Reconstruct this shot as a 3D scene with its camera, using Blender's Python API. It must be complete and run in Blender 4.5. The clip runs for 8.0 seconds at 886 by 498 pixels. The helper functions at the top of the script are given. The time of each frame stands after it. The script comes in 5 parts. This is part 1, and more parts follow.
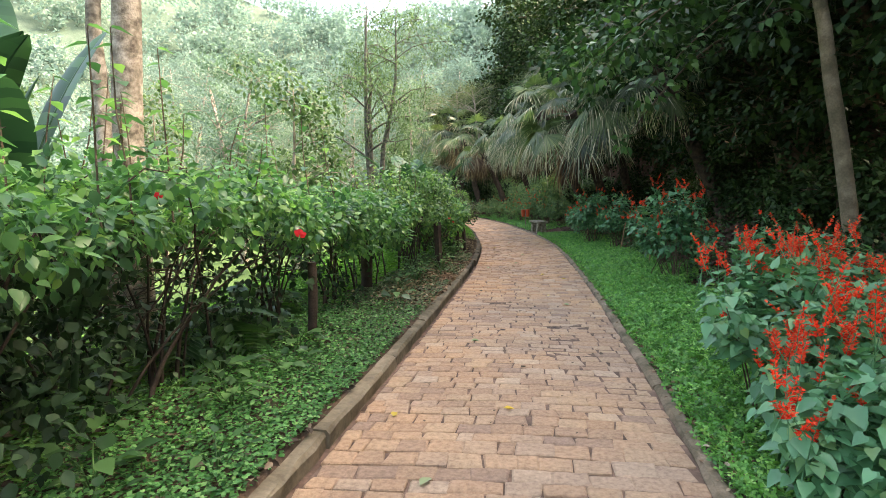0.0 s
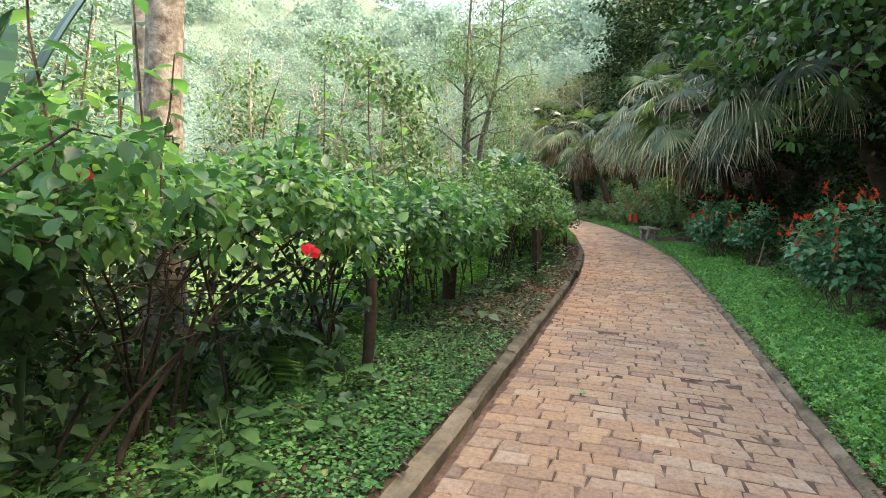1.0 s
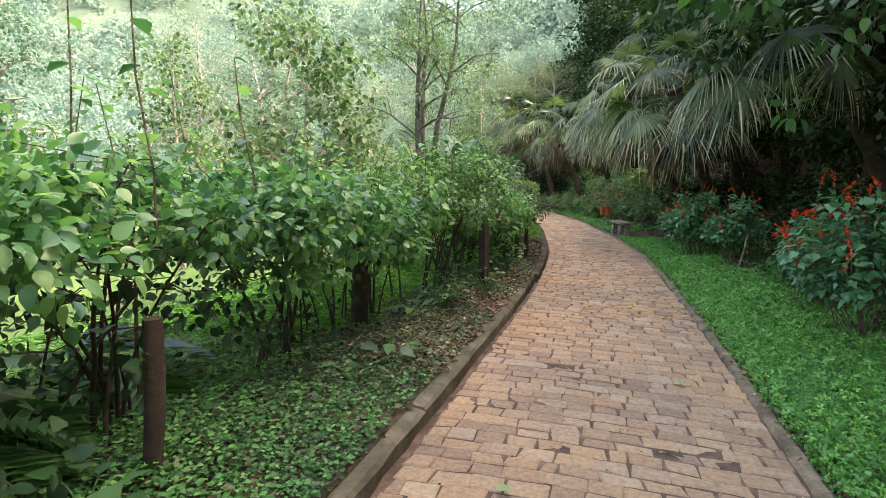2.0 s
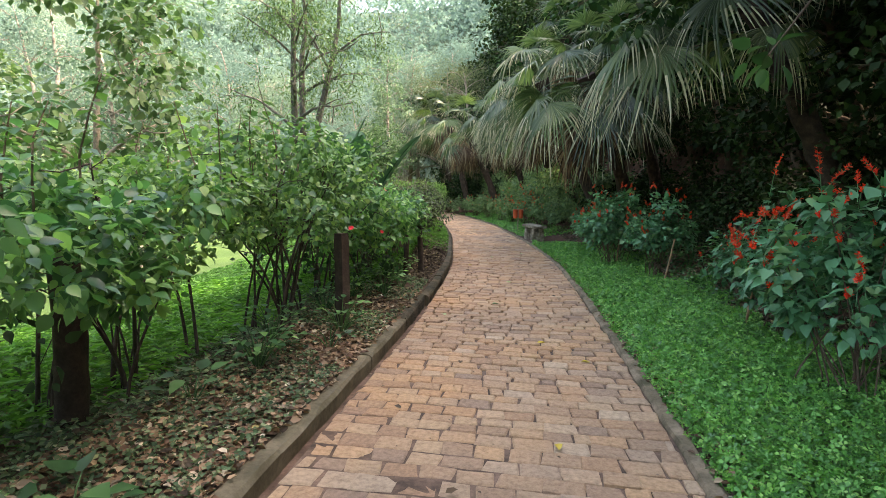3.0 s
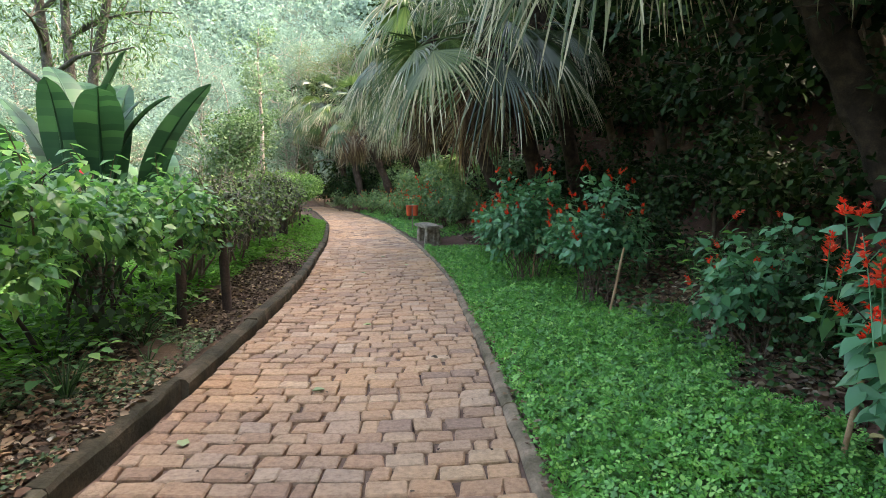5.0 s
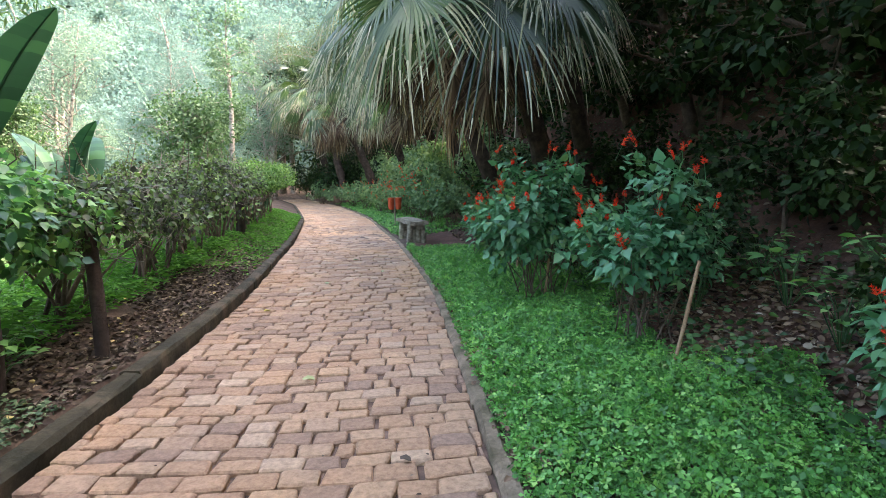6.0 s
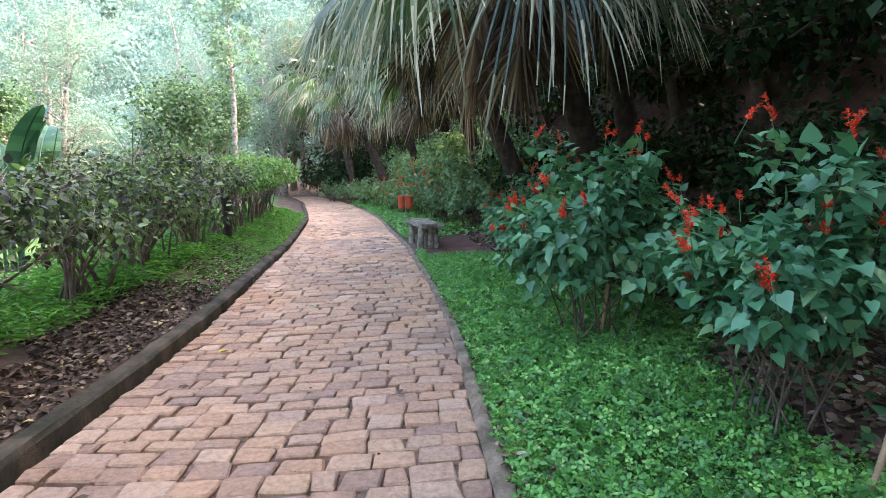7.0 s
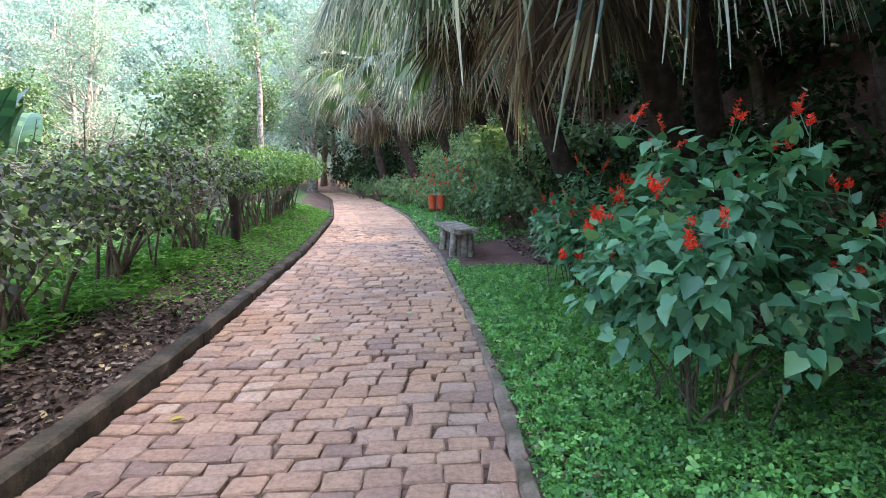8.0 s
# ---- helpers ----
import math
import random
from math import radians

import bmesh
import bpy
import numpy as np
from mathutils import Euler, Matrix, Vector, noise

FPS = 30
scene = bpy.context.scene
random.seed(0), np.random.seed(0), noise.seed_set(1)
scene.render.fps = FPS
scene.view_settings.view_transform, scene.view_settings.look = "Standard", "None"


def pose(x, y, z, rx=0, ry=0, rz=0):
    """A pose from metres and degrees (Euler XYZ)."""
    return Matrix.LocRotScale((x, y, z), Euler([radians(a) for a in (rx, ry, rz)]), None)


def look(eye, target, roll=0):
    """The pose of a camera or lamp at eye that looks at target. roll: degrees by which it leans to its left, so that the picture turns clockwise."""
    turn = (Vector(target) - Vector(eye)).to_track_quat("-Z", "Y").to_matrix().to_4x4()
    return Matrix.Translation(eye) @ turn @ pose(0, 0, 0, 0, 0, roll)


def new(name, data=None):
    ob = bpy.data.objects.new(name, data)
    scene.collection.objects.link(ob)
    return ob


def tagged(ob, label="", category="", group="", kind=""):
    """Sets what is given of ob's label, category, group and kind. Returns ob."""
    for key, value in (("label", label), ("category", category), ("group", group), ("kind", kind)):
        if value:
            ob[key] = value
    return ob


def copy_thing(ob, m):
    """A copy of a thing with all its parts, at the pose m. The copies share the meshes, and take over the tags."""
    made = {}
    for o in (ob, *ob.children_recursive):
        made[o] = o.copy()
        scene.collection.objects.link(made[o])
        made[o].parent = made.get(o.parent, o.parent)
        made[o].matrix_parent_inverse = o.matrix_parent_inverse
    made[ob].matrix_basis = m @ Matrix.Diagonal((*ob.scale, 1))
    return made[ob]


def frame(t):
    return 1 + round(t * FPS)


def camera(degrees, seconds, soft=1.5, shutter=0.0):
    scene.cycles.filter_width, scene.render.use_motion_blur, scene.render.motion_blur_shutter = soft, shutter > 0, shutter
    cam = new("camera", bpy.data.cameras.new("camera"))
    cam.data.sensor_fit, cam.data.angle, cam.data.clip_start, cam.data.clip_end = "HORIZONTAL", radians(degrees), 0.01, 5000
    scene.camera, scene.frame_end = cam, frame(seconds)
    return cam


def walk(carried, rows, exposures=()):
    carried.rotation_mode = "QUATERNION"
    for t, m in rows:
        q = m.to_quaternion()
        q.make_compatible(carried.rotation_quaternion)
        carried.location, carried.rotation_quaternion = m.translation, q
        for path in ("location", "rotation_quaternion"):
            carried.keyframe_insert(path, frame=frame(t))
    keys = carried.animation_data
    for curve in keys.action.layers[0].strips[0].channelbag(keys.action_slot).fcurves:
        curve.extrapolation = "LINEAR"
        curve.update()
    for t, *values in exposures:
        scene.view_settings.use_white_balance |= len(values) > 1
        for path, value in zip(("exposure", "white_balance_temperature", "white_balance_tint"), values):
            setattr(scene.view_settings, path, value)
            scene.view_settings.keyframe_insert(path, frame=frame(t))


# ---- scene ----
cam = camera(76.9, 8.0, soft=0.5)
PATH = [
    (0, (-0.016, 0.169, 1.568), (-0.302, 2.14, 1.386), -1.6),
    (0.5, (-0.2, 0.896, 1.57), (-0.646, 2.837, 1.387), -0.1),
    (1, (-0.303, 1.601, 1.582), (-0.914, 3.495, 1.387), 1.2),
    (1.2, (-0.273, 1.891, 1.585), (-0.909, 3.777, 1.393), 1.7),
    (2.3, (-0.078, 3.96, 1.596), (-0.537, 5.893, 1.364), 0.6),
    (2.5, (-0.025, 4.413, 1.559), (-0.431, 6.358, 1.327), 0.3),
    (3, (0.077, 5.618, 1.51), (-0.185, 7.59, 1.311), 0.5),
    (3.5, (0.208, 6.662, 1.505), (0.079, 8.652, 1.354), 1.7),
    (4, (0.304, 7.61, 1.552), (0.276, 9.605, 1.406), 1.6),
    (4.5, (0.459, 8.447, 1.471), (0.472, 10.439, 1.289), 0.5),
    (4.7, (0.504, 8.762, 1.447), (0.535, 10.752, 1.251), -0.0),
    (5.8, (0.698, 10.957, 1.36), (0.801, 12.94, 1.121), -0.6),
    (6, (0.694, 11.297, 1.357), (0.793, 13.28, 1.116), -0.7),
    (6.5, (0.719, 12.08, 1.343), (0.806, 14.062, 1.096), -0.7),
    (7, (0.748, 12.889, 1.347), (0.795, 14.873, 1.095), -0.7),
    (7.5, (0.745, 13.598, 1.342), (0.736, 15.582, 1.089), 0.0),
    (8, (0.701, 14.244, 1.376), (0.638, 16.226, 1.113), -0.1),
]
walk(cam, [(t, look(eye, target, roll)) for t, eye, target, roll in PATH], [(0, 3.31, 8400, 13), (3, 3.3, 8350, 13), (4.5, 3.44, 8200, 13), (6.2, 3.82, 7050, 17), (8, 3.92, 6600, 22)])

# ---- world, sun ----
world = bpy.data.worlds.new("sky")
scene.world = world
world.use_nodes = True
wn = world.node_tree.nodes
sky = wn.new("ShaderNodeTexSky")
sky.sky_type = 'NISHITA'
sky.sun_disc = False
SUN_ELEV, SUN_AZ = 50.0, 80.0          # degrees; azimuth clockwise from +y
sky.sun_elevation = radians(SUN_ELEV)
sky.sun_rotation = radians(SUN_AZ)
sky.air_density, sky.dust_density, sky.ozone_density = 1.0, 3.5, 0.8
wn["Background"].inputs["Strength"].default_value = 0.15
world.node_tree.links.new(sky.outputs[0], wn["Background"].inputs["Color"])
sun_data = bpy.data.lights.new("sun", 'SUN')
sun_data.energy, sun_data.angle, sun_data.color = 1.3, radians(14.0), (1.0, 0.95, 0.86)
sun = new("sun", sun_data)
sdir = Vector((math.sin(radians(SUN_AZ)) * math.cos(radians(SUN_ELEV)),
               math.cos(radians(SUN_AZ)) * math.cos(radians(SUN_ELEV)), math.sin(radians(SUN_ELEV))))
sun.matrix_world = look(sdir * 60, (0, 0, 0))


# ---- materials ----
def ramp(nt, fac, stops):
    r = nt.nodes.new("ShaderNodeValToRGB")
    els = r.color_ramp.elements
    while len(els) < len(stops):
        els.new(0.5)
    for e, (p, c) in zip(els, stops):
        e.position, e.color = p, (*c, 1)
    nt.links.new(fac, r.inputs[0])
    return r.outputs[0]


def noise_out(nt, scale, detail=4, rough=0.6, coord="Object"):
    tc = nt.nodes.new("ShaderNodeTexCoord")
    n = nt.nodes.new("ShaderNodeTexNoise")
    n.inputs["Scale"].default_value, n.inputs["Detail"].default_value, n.inputs["Roughness"].default_value = scale, detail, rough
    nt.links.new(tc.outputs[coord], n.inputs["Vector"])
    return n.outputs["Fac"]


def mix_col(nt, kind, fac, a, b):
    m = nt.nodes.new("ShaderNodeMix")
    m.data_type, m.blend_type = 'RGBA', kind
    for sock, v in ((m.inputs[0], fac), (m.inputs[6], a), (m.inputs[7], b)):
        if isinstance(v, (int, float)):
            sock.default_value = v
        elif isinstance(v, tuple):
            sock.default_value = (*v, 1)
        else:
            nt.links.new(v, sock)
    return m.outputs[2]


def bump(nt, height, strength, dist, bsdf):
    b = nt.nodes.new("ShaderNodeBump")
    b.inputs["Strength"].default_value, b.inputs["Distance"].default_value = strength, dist
    nt.links.new(height, b.inputs["Height"])
    nt.links.new(b.outputs[0], bsdf.inputs["Normal"])


def base_mat(name, rough=0.8, spec=0.3):
    m = bpy.data.materials.new(name)
    m.use_nodes = True
    b = m.node_tree.nodes["Principled BSDF"]
    b.inputs["Roughness"].default_value = rough
    b.inputs["Specular IOR Level"].default_value = spec
    return m, m.node_tree, b


def surface(name, stops, scale, rough=0.85, fine=None, bump_s=0.5, bump_d=0.01, spec=0.25, coord="Object"):
    """Rough matter: a two-scale mottled colour and relief."""
    m, nt, b = base_mat(name, rough, spec)
    big = noise_out(nt, scale, 5, 0.6, coord)
    col = ramp(nt, big, stops)
    small = noise_out(nt, fine or scale * 9, 6, 0.7, coord)
    dark = ramp(nt, small, [(0.25, (0.55, 0.55, 0.55)), (0.7, (1.25, 1.25, 1.25))])
    col = mix_col(nt, 'MULTIPLY', 0.8, col, dark)
    nt.links.new(col, b.inputs["Base Color"])
    bump(nt, small, bump_s, bump_d, b)
    return m


def island(nt):
    return nt.nodes.new("ShaderNodeNewGeometry").outputs["Random Per Island"]


def leaf_mat(name, stops, rough=0.5, through_light=0.3, spec=0.2, patch=1.2, glow=(1.3, 1.5, 0.9), vary=0.6, tones=(0.74, 1.25)):
    """Leaves: a colour for each leaf, a slow shift over the plant, some light through the blade."""
    m, nt, b = base_mat(name, rough, spec)
    col = ramp(nt, island(nt), stops)
    shift = ramp(nt, noise_out(nt, patch, 3), [(0.3, (0.72, 0.76, 0.72)), (0.7, (1.2, 1.15, 1.05))])
    col = mix_col(nt, 'MULTIPLY', 0.75, col, shift)
    tone = ramp(nt, nt.nodes.new("ShaderNodeObjectInfo").outputs["Random"], [(0.0, (tones[0], tones[0] * 1.1, tones[0] * 1.15)), (0.5, (1.0, 1.0, 1.0)), (1.0, (tones[1], tones[1] * 0.92, tones[1] * 0.76))])
    col = mix_col(nt, 'MULTIPLY', vary, col, tone)
    nt.links.new(col, b.inputs["Base Color"])
    tr = nt.nodes.new("ShaderNodeBsdfTranslucent")
    bright = mix_col(nt, 'MULTIPLY', 1.0, col, glow)
    nt.links.new(bright, tr.inputs["Color"])
    mx = nt.nodes.new("ShaderNodeMixShader")
    mx.inputs[0].default_value = through_light
    nt.links.new(b.outputs[0], mx.inputs[1])
    nt.links.new(tr.outputs[0], mx.inputs[2])
    nt.links.new(mx.outputs[0], nt.nodes["Material Output"].inputs["Surface"])
    return m


def brick_mat(name, tint):
    m, nt, b = base_mat(name, 0.85, 0.25)
    geo = island(nt)
    oi = nt.nodes.new("ShaderNodeObjectInfo").outputs["Random"]
    add = nt.nodes.new("ShaderNodeMath")
    add.operation = 'ADD'
    fr = nt.nodes.new("ShaderNodeMath")
    fr.operation = 'FRACT'
    nt.links.new(geo, add.inputs[0]), nt.links.new(oi, add.inputs[1]), nt.links.new(add.outputs[0], fr.inputs[0])
    col = ramp(nt, fr.outputs[0], [(0.0, (0.245, 0.165, 0.125)), (0.25, (0.31, 0.197, 0.132)), (0.5, (0.35, 0.223, 0.146)), (0.7, (0.365, 0.245, 0.162)),
                                   (0.85, (0.325, 0.22, 0.157)), (1.0, (0.39, 0.283, 0.205))])
    # broad worn and dusty patches over the path
    wpos = nt.nodes.new("ShaderNodeNewGeometry").outputs["Position"]
    n1 = nt.nodes.new("ShaderNodeTexNoise")
    n1.inputs["Scale"].default_value, n1.inputs["Detail"].default_value = 0.7, 4
    nt.links.new(wpos, n1.inputs["Vector"])
    patch = ramp(nt, n1.outputs["Fac"], [(0.34, (0.78, 0.81, 0.86)), (0.5, (1, 1, 1)), (0.66, (1.12, 1.06, 0.95))])
    col = mix_col(nt, 'MULTIPLY', 0.9, col, patch)
    n2 = nt.nodes.new("ShaderNodeTexNoise")
    n2.inputs["Scale"].default_value, n2.inputs["Detail"].default_value, n2.inputs["Roughness"].default_value = 28, 8, 0.75
    nt.links.new(wpos, n2.inputs["Vector"])
    grain = ramp(nt, n2.outputs["Fac"], [(0.3, (0.52, 0.50, 0.50)), (0.6, (1.22, 1.20, 1.17))])
    col = mix_col(nt, 'MULTIPLY', 0.8, col, grain)
    col = mix_col(nt, 'MULTIPLY', 1.0, col, tint)
    nt.links.new(col, b.inputs["Base Color"])
    bump(nt, n2.outputs["Fac"], 0.9, 0.02, b)
    return m


M_BRICK = brick_mat("brick_clay", (1.17, 1.15, 1.06))
# slightly browner tint for the near stretch of path
M_BRICK_D = brick_mat("brown_brick_clay", (1.14, 1.19, 1.16))
# far bend bricks: missing skylight painted in as a lighter tint
M_BRICK_LIT = brick_mat("lit_far_brick_clay", (1.45, 1.45, 1.38))
M_JOINT = surface("joint_soil", [(0.3, (0.045, 0.03, 0.022)), (0.5, (0.125, 0.08, 0.056)), (0.7, (0.24, 0.155, 0.11))], 5, fine=45, bump_d=0.006)
M_KERB = surface("mossy_concrete", [(0.34, (0.022, 0.022, 0.011)), (0.5, (0.05, 0.043, 0.025)), (0.66, (0.11, 0.086, 0.055))], 3.2, fine=34, bump_s=0.9, bump_d=0.015)
M_KERB_T = surface("tan_concrete", [(0.3, (0.10, 0.085, 0.055)), (0.5, (0.18, 0.15, 0.10)), (0.7, (0.27, 0.225, 0.155))], 2.6, bump_d=0.01)
M_KERB_M = surface("olive_tan_concrete", [(0.3, (0.06, 0.055, 0.033)), (0.5, (0.125, 0.108, 0.07)), (0.7, (0.22, 0.185, 0.13))], 2.4, bump_d=0.01)
M_KERB_R = surface("worn_mossy_concrete", [(0.32, (0.075, 0.068, 0.036)), (0.48, (0.16, 0.125, 0.08)), (0.68, (0.30, 0.225, 0.155))], 4, fine=50, bump_s=0.8, bump_d=0.015)
M_SOIL = surface("dark_soil", [(0.3, (0.045, 0.03, 0.02)), (0.55, (0.09, 0.06, 0.04)), (0.75, (0.13, 0.085, 0.055))], 3, bump_d=0.03)
M_EARTH = surface("red_earth", [(0.3, (0.06, 0.034, 0.024)), (0.55, (0.115, 0.06, 0.042)), (0.75, (0.17, 0.10, 0.07))], 2.5, bump_d=0.04)
M_LAWN = surface("lawn_sward", [(0.3, (0.04, 0.085, 0.022)), (0.55, (0.065, 0.12, 0.03)), (0.75, (0.10, 0.16, 0.045))], 0.6, fine=30, bump_d=0.04)
# hillside haze is put into the floor's bluish green
M_FOREST = surface("forest_floor", [(0.3, (0.05, 0.085, 0.06)), (0.55, (0.08, 0.12, 0.085)), (0.75, (0.11, 0.15, 0.11))], 0.35, fine=4, bump_d=0.3)
M_BARK = surface("grey_bark", [(0.3, (0.13, 0.11, 0.085)), (0.5, (0.24, 0.20, 0.16)), (0.7, (0.36, 0.32, 0.26))], 7, fine=60, bump_s=0.8, bump_d=0.02)
M_BARK_D = surface("brown_bark", [(0.3, (0.06, 0.045, 0.03)), (0.5, (0.12, 0.085, 0.06)), (0.7, (0.19, 0.14, 0.10))], 8, fine=60, bump_s=0.8, bump_d=0.015)
M_BARK_G = surface("dark_grey_bark", [(0.3, (0.045, 0.042, 0.036)), (0.5, (0.085, 0.08, 0.068)), (0.7, (0.15, 0.14, 0.12))], 8, fine=60, bump_s=0.8, bump_d=0.015)
M_TWIG = surface("bare_grey_twig", [(0.3, (0.13, 0.105, 0.085)), (0.5, (0.22, 0.18, 0.15)), (0.7, (0.34, 0.29, 0.25))], 9, bump_s=0.4, bump_d=0.004)
M_BARK_P = surface("pale_bark", [(0.34, (0.09, 0.075, 0.06)), (0.47, (0.21, 0.18, 0.145)), (0.62, (0.38, 0.335, 0.285))], 9, fine=45, bump_s=0.8, bump_d=0.02)
M_MOSSY = surface("mossy_brown_bark", [(0.3, (0.07, 0.06, 0.035)), (0.5, (0.14, 0.11, 0.07)), (0.7, (0.24, 0.19, 0.13))], 5, fine=50, bump_s=0.8, bump_d=0.02)
M_FIBRE = surface("palm_fibre", [(0.3, (0.028, 0.018, 0.014)), (0.5, (0.055, 0.037, 0.027)), (0.7, (0.10, 0.07, 0.05))], 9, fine=90, bump_s=1.0, bump_d=0.03)
M_POST = surface("rotting_post_wood", [(0.3, (0.0263, 0.0188, 0.015)), (0.55, (0.0525, 0.0375, 0.03)), (0.75, (0.09, 0.0675, 0.0525))], 7, fine=50, bump_d=0.015)
M_STONE = surface("weathered_bench_concrete", [(0.32, (0.10, 0.09, 0.06)), (0.5, (0.23, 0.205, 0.15)), (0.68, (0.40, 0.36, 0.27))], 9, fine=45, bump_s=0.9, bump_d=0.02)
M_STAKE = surface("raw_stake_wood", [(0.3, (0.26, 0.15, 0.085)), (0.6, (0.40, 0.26, 0.155)), (0.8, (0.48, 0.34, 0.22))], 9, bump_d=0.003)
M_BIN = surface("red_plastic", [(0.3, (0.50, 0.07, 0.03)), (0.7, (0.62, 0.12, 0.05))], 5, rough=0.45, bump_s=0.1, bump_d=0.002)
M_IRON = surface("painted_iron", [(0.3, (0.20, 0.15, 0.12)), (0.7, (0.36, 0.29, 0.24))], 12, rough=0.5, bump_d=0.002)

G_HEDGE = leaf_mat("hedge_leaf", [(0.0, (0.028, 0.095, 0.042)), (0.35, (0.058, 0.17, 0.068)), (0.7, (0.11, 0.26, 0.095)), (1.0, (0.21, 0.37, 0.125))], through_light=0.45, rough=0.36, spec=0.5)
G_FINE = leaf_mat("clipped_hedge_leaf", [(0.0, (0.03, 0.028, 0.024)), (0.35, (0.042, 0.055, 0.03)), (0.75, (0.075, 0.13, 0.045)), (1.0, (0.16, 0.24, 0.08))], through_light=0.3, vary=0.9, spec=0.25, rough=0.5)
G_FINE_L = leaf_mat("fresh_hedge_leaf", [(0.0, (0.05, 0.11, 0.03)), (0.5, (0.10, 0.20, 0.055)), (1.0, (0.20, 0.32, 0.10))], through_light=0.35)
G_TWIGGY = leaf_mat("olive_hedge_leaf", [(0.0, (0.034, 0.09, 0.036)), (0.4, (0.07, 0.165, 0.054)), (0.8, (0.135, 0.265, 0.085)), (1.0, (0.25, 0.36, 0.13))], through_light=0.35, spec=0.4, rough=0.42)
# silvery banana green, paler than G_BANANA with light on the leaves painted in
G_BANANA_L = leaf_mat("lit_grey_banana_blade", [(0.0, (0.06, 0.13, 0.075)), (0.5, (0.09, 0.18, 0.10)), (1.0, (0.13, 0.24, 0.13))], rough=0.4, through_light=0.3, spec=0.4)
G_SALVIA = leaf_mat("salvia_leaf", [(0.0, (0.034, 0.132, 0.062)), (0.4, (0.066, 0.215, 0.106)), (0.8, (0.104, 0.295, 0.15)), (1.0, (0.155, 0.29, 0.12))], rough=0.42, through_light=0.22, spec=0.42)
G_BUSH = leaf_mat("olive_salvia_leaf", [(0.0, (0.085, 0.165, 0.08)), (0.5, (0.15, 0.25, 0.125)), (1.0, (0.25, 0.35, 0.18))], rough=0.5, through_light=0.35, spec=0.3)
G_COVER = leaf_mat("ground_cover_leaf", [(0.0, (0.048, 0.165, 0.048)), (0.4, (0.092, 0.29, 0.07)), (0.8, (0.155, 0.42, 0.095)), (1.0, (0.28, 0.52, 0.145))], through_light=0.25, vary=0.0, patch=3.0, spec=0.35, rough=0.42)
G_COVER_D = leaf_mat("creeping_leaf", [(0.0, (0.04, 0.075, 0.045)), (0.4, (0.07, 0.12, 0.065)), (0.8, (0.115, 0.175, 0.095)), (1.0, (0.22, 0.25, 0.15))], through_light=0.2)
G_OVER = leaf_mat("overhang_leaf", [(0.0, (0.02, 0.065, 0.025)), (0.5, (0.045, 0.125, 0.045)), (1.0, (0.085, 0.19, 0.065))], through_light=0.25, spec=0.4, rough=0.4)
G_PALM = leaf_mat("fan_palm_blade", [(0.0, (0.05, 0.09, 0.045)), (0.5, (0.08, 0.125, 0.065)), (1.0, (0.13, 0.175, 0.095))], rough=0.36, through_light=0.42, spec=0.5, vary=1.0, tones=(0.45, 1.7))
G_DRY = leaf_mat("dry_palm_blade", [(0.0, (0.06, 0.036, 0.026)), (0.55, (0.15, 0.098, 0.068)), (0.85, (0.28, 0.205, 0.14)), (1.0, (0.48, 0.40, 0.29))], rough=0.7, through_light=0.2, vary=1.0, tones=(0.5, 1.5))
G_TIP = leaf_mat("withered_palm_tip", [(0.0, (0.18, 0.19, 0.11)), (0.5, (0.38, 0.375, 0.25)), (1.0, (0.70, 0.67, 0.51))], rough=0.6, through_light=0.45, glow=(1.1, 1.1, 1.0))
# darker than real foliage: the bank's deep shade is painted into the leaves
G_CANOPY = leaf_mat("shade_dark_canopy_leaf", [(0.0, (0.010, 0.026, 0.009)), (0.5, (0.018, 0.04, 0.014)), (1.0, (0.042, 0.08, 0.026))], through_light=0.08, spec=0.08)
# distance haze put into leaf colour: paler, bluer greens (G_TREE, G_FAR)
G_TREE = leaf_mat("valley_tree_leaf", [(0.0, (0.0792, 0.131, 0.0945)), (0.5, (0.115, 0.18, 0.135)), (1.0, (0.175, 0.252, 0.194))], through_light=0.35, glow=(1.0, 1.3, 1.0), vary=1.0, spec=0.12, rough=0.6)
G_FAR = leaf_mat("haze_painted_wood_leaf", [(0.0, (0.146, 0.216, 0.199)), (0.5, (0.178, 0.253, 0.235)), (1.0, (0.216, 0.296, 0.275))], rough=0.9, through_light=0.45, patch=0.15, glow=(1.0, 1.2, 1.05), spec=0.05)
# darker copy of the grass green, shade behind the hedge painted in
G_LAWN = leaf_mat("shade_dark_lawn_blade", [(0.0, (0.052, 0.143, 0.0325)), (0.5, (0.091, 0.227, 0.052)), (1.0, (0.156, 0.325, 0.0845))], through_light=0.25)
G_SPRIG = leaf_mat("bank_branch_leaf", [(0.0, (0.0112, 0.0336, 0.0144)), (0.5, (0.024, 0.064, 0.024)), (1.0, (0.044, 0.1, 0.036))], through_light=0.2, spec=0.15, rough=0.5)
# haze of the far valley trees, painted as pale leaf colour
G_HAZE = leaf_mat("haze_painted_tree_leaf", [(0.0, (0.123, 0.181, 0.162)), (0.5, (0.156, 0.225, 0.199)), (1.0, (0.202, 0.273, 0.244))], through_light=0.4, glow=(1.0, 1.2, 1.05), vary=0.8, spec=0.08, rough=0.7)
G_MID = leaf_mat("near_tree_leaf", [(0.0, (0.04, 0.075, 0.035)), (0.5, (0.08, 0.135, 0.06)), (1.0, (0.14, 0.21, 0.10))], through_light=0.35, glow=(1.1, 1.4, 0.9), spec=0.25)
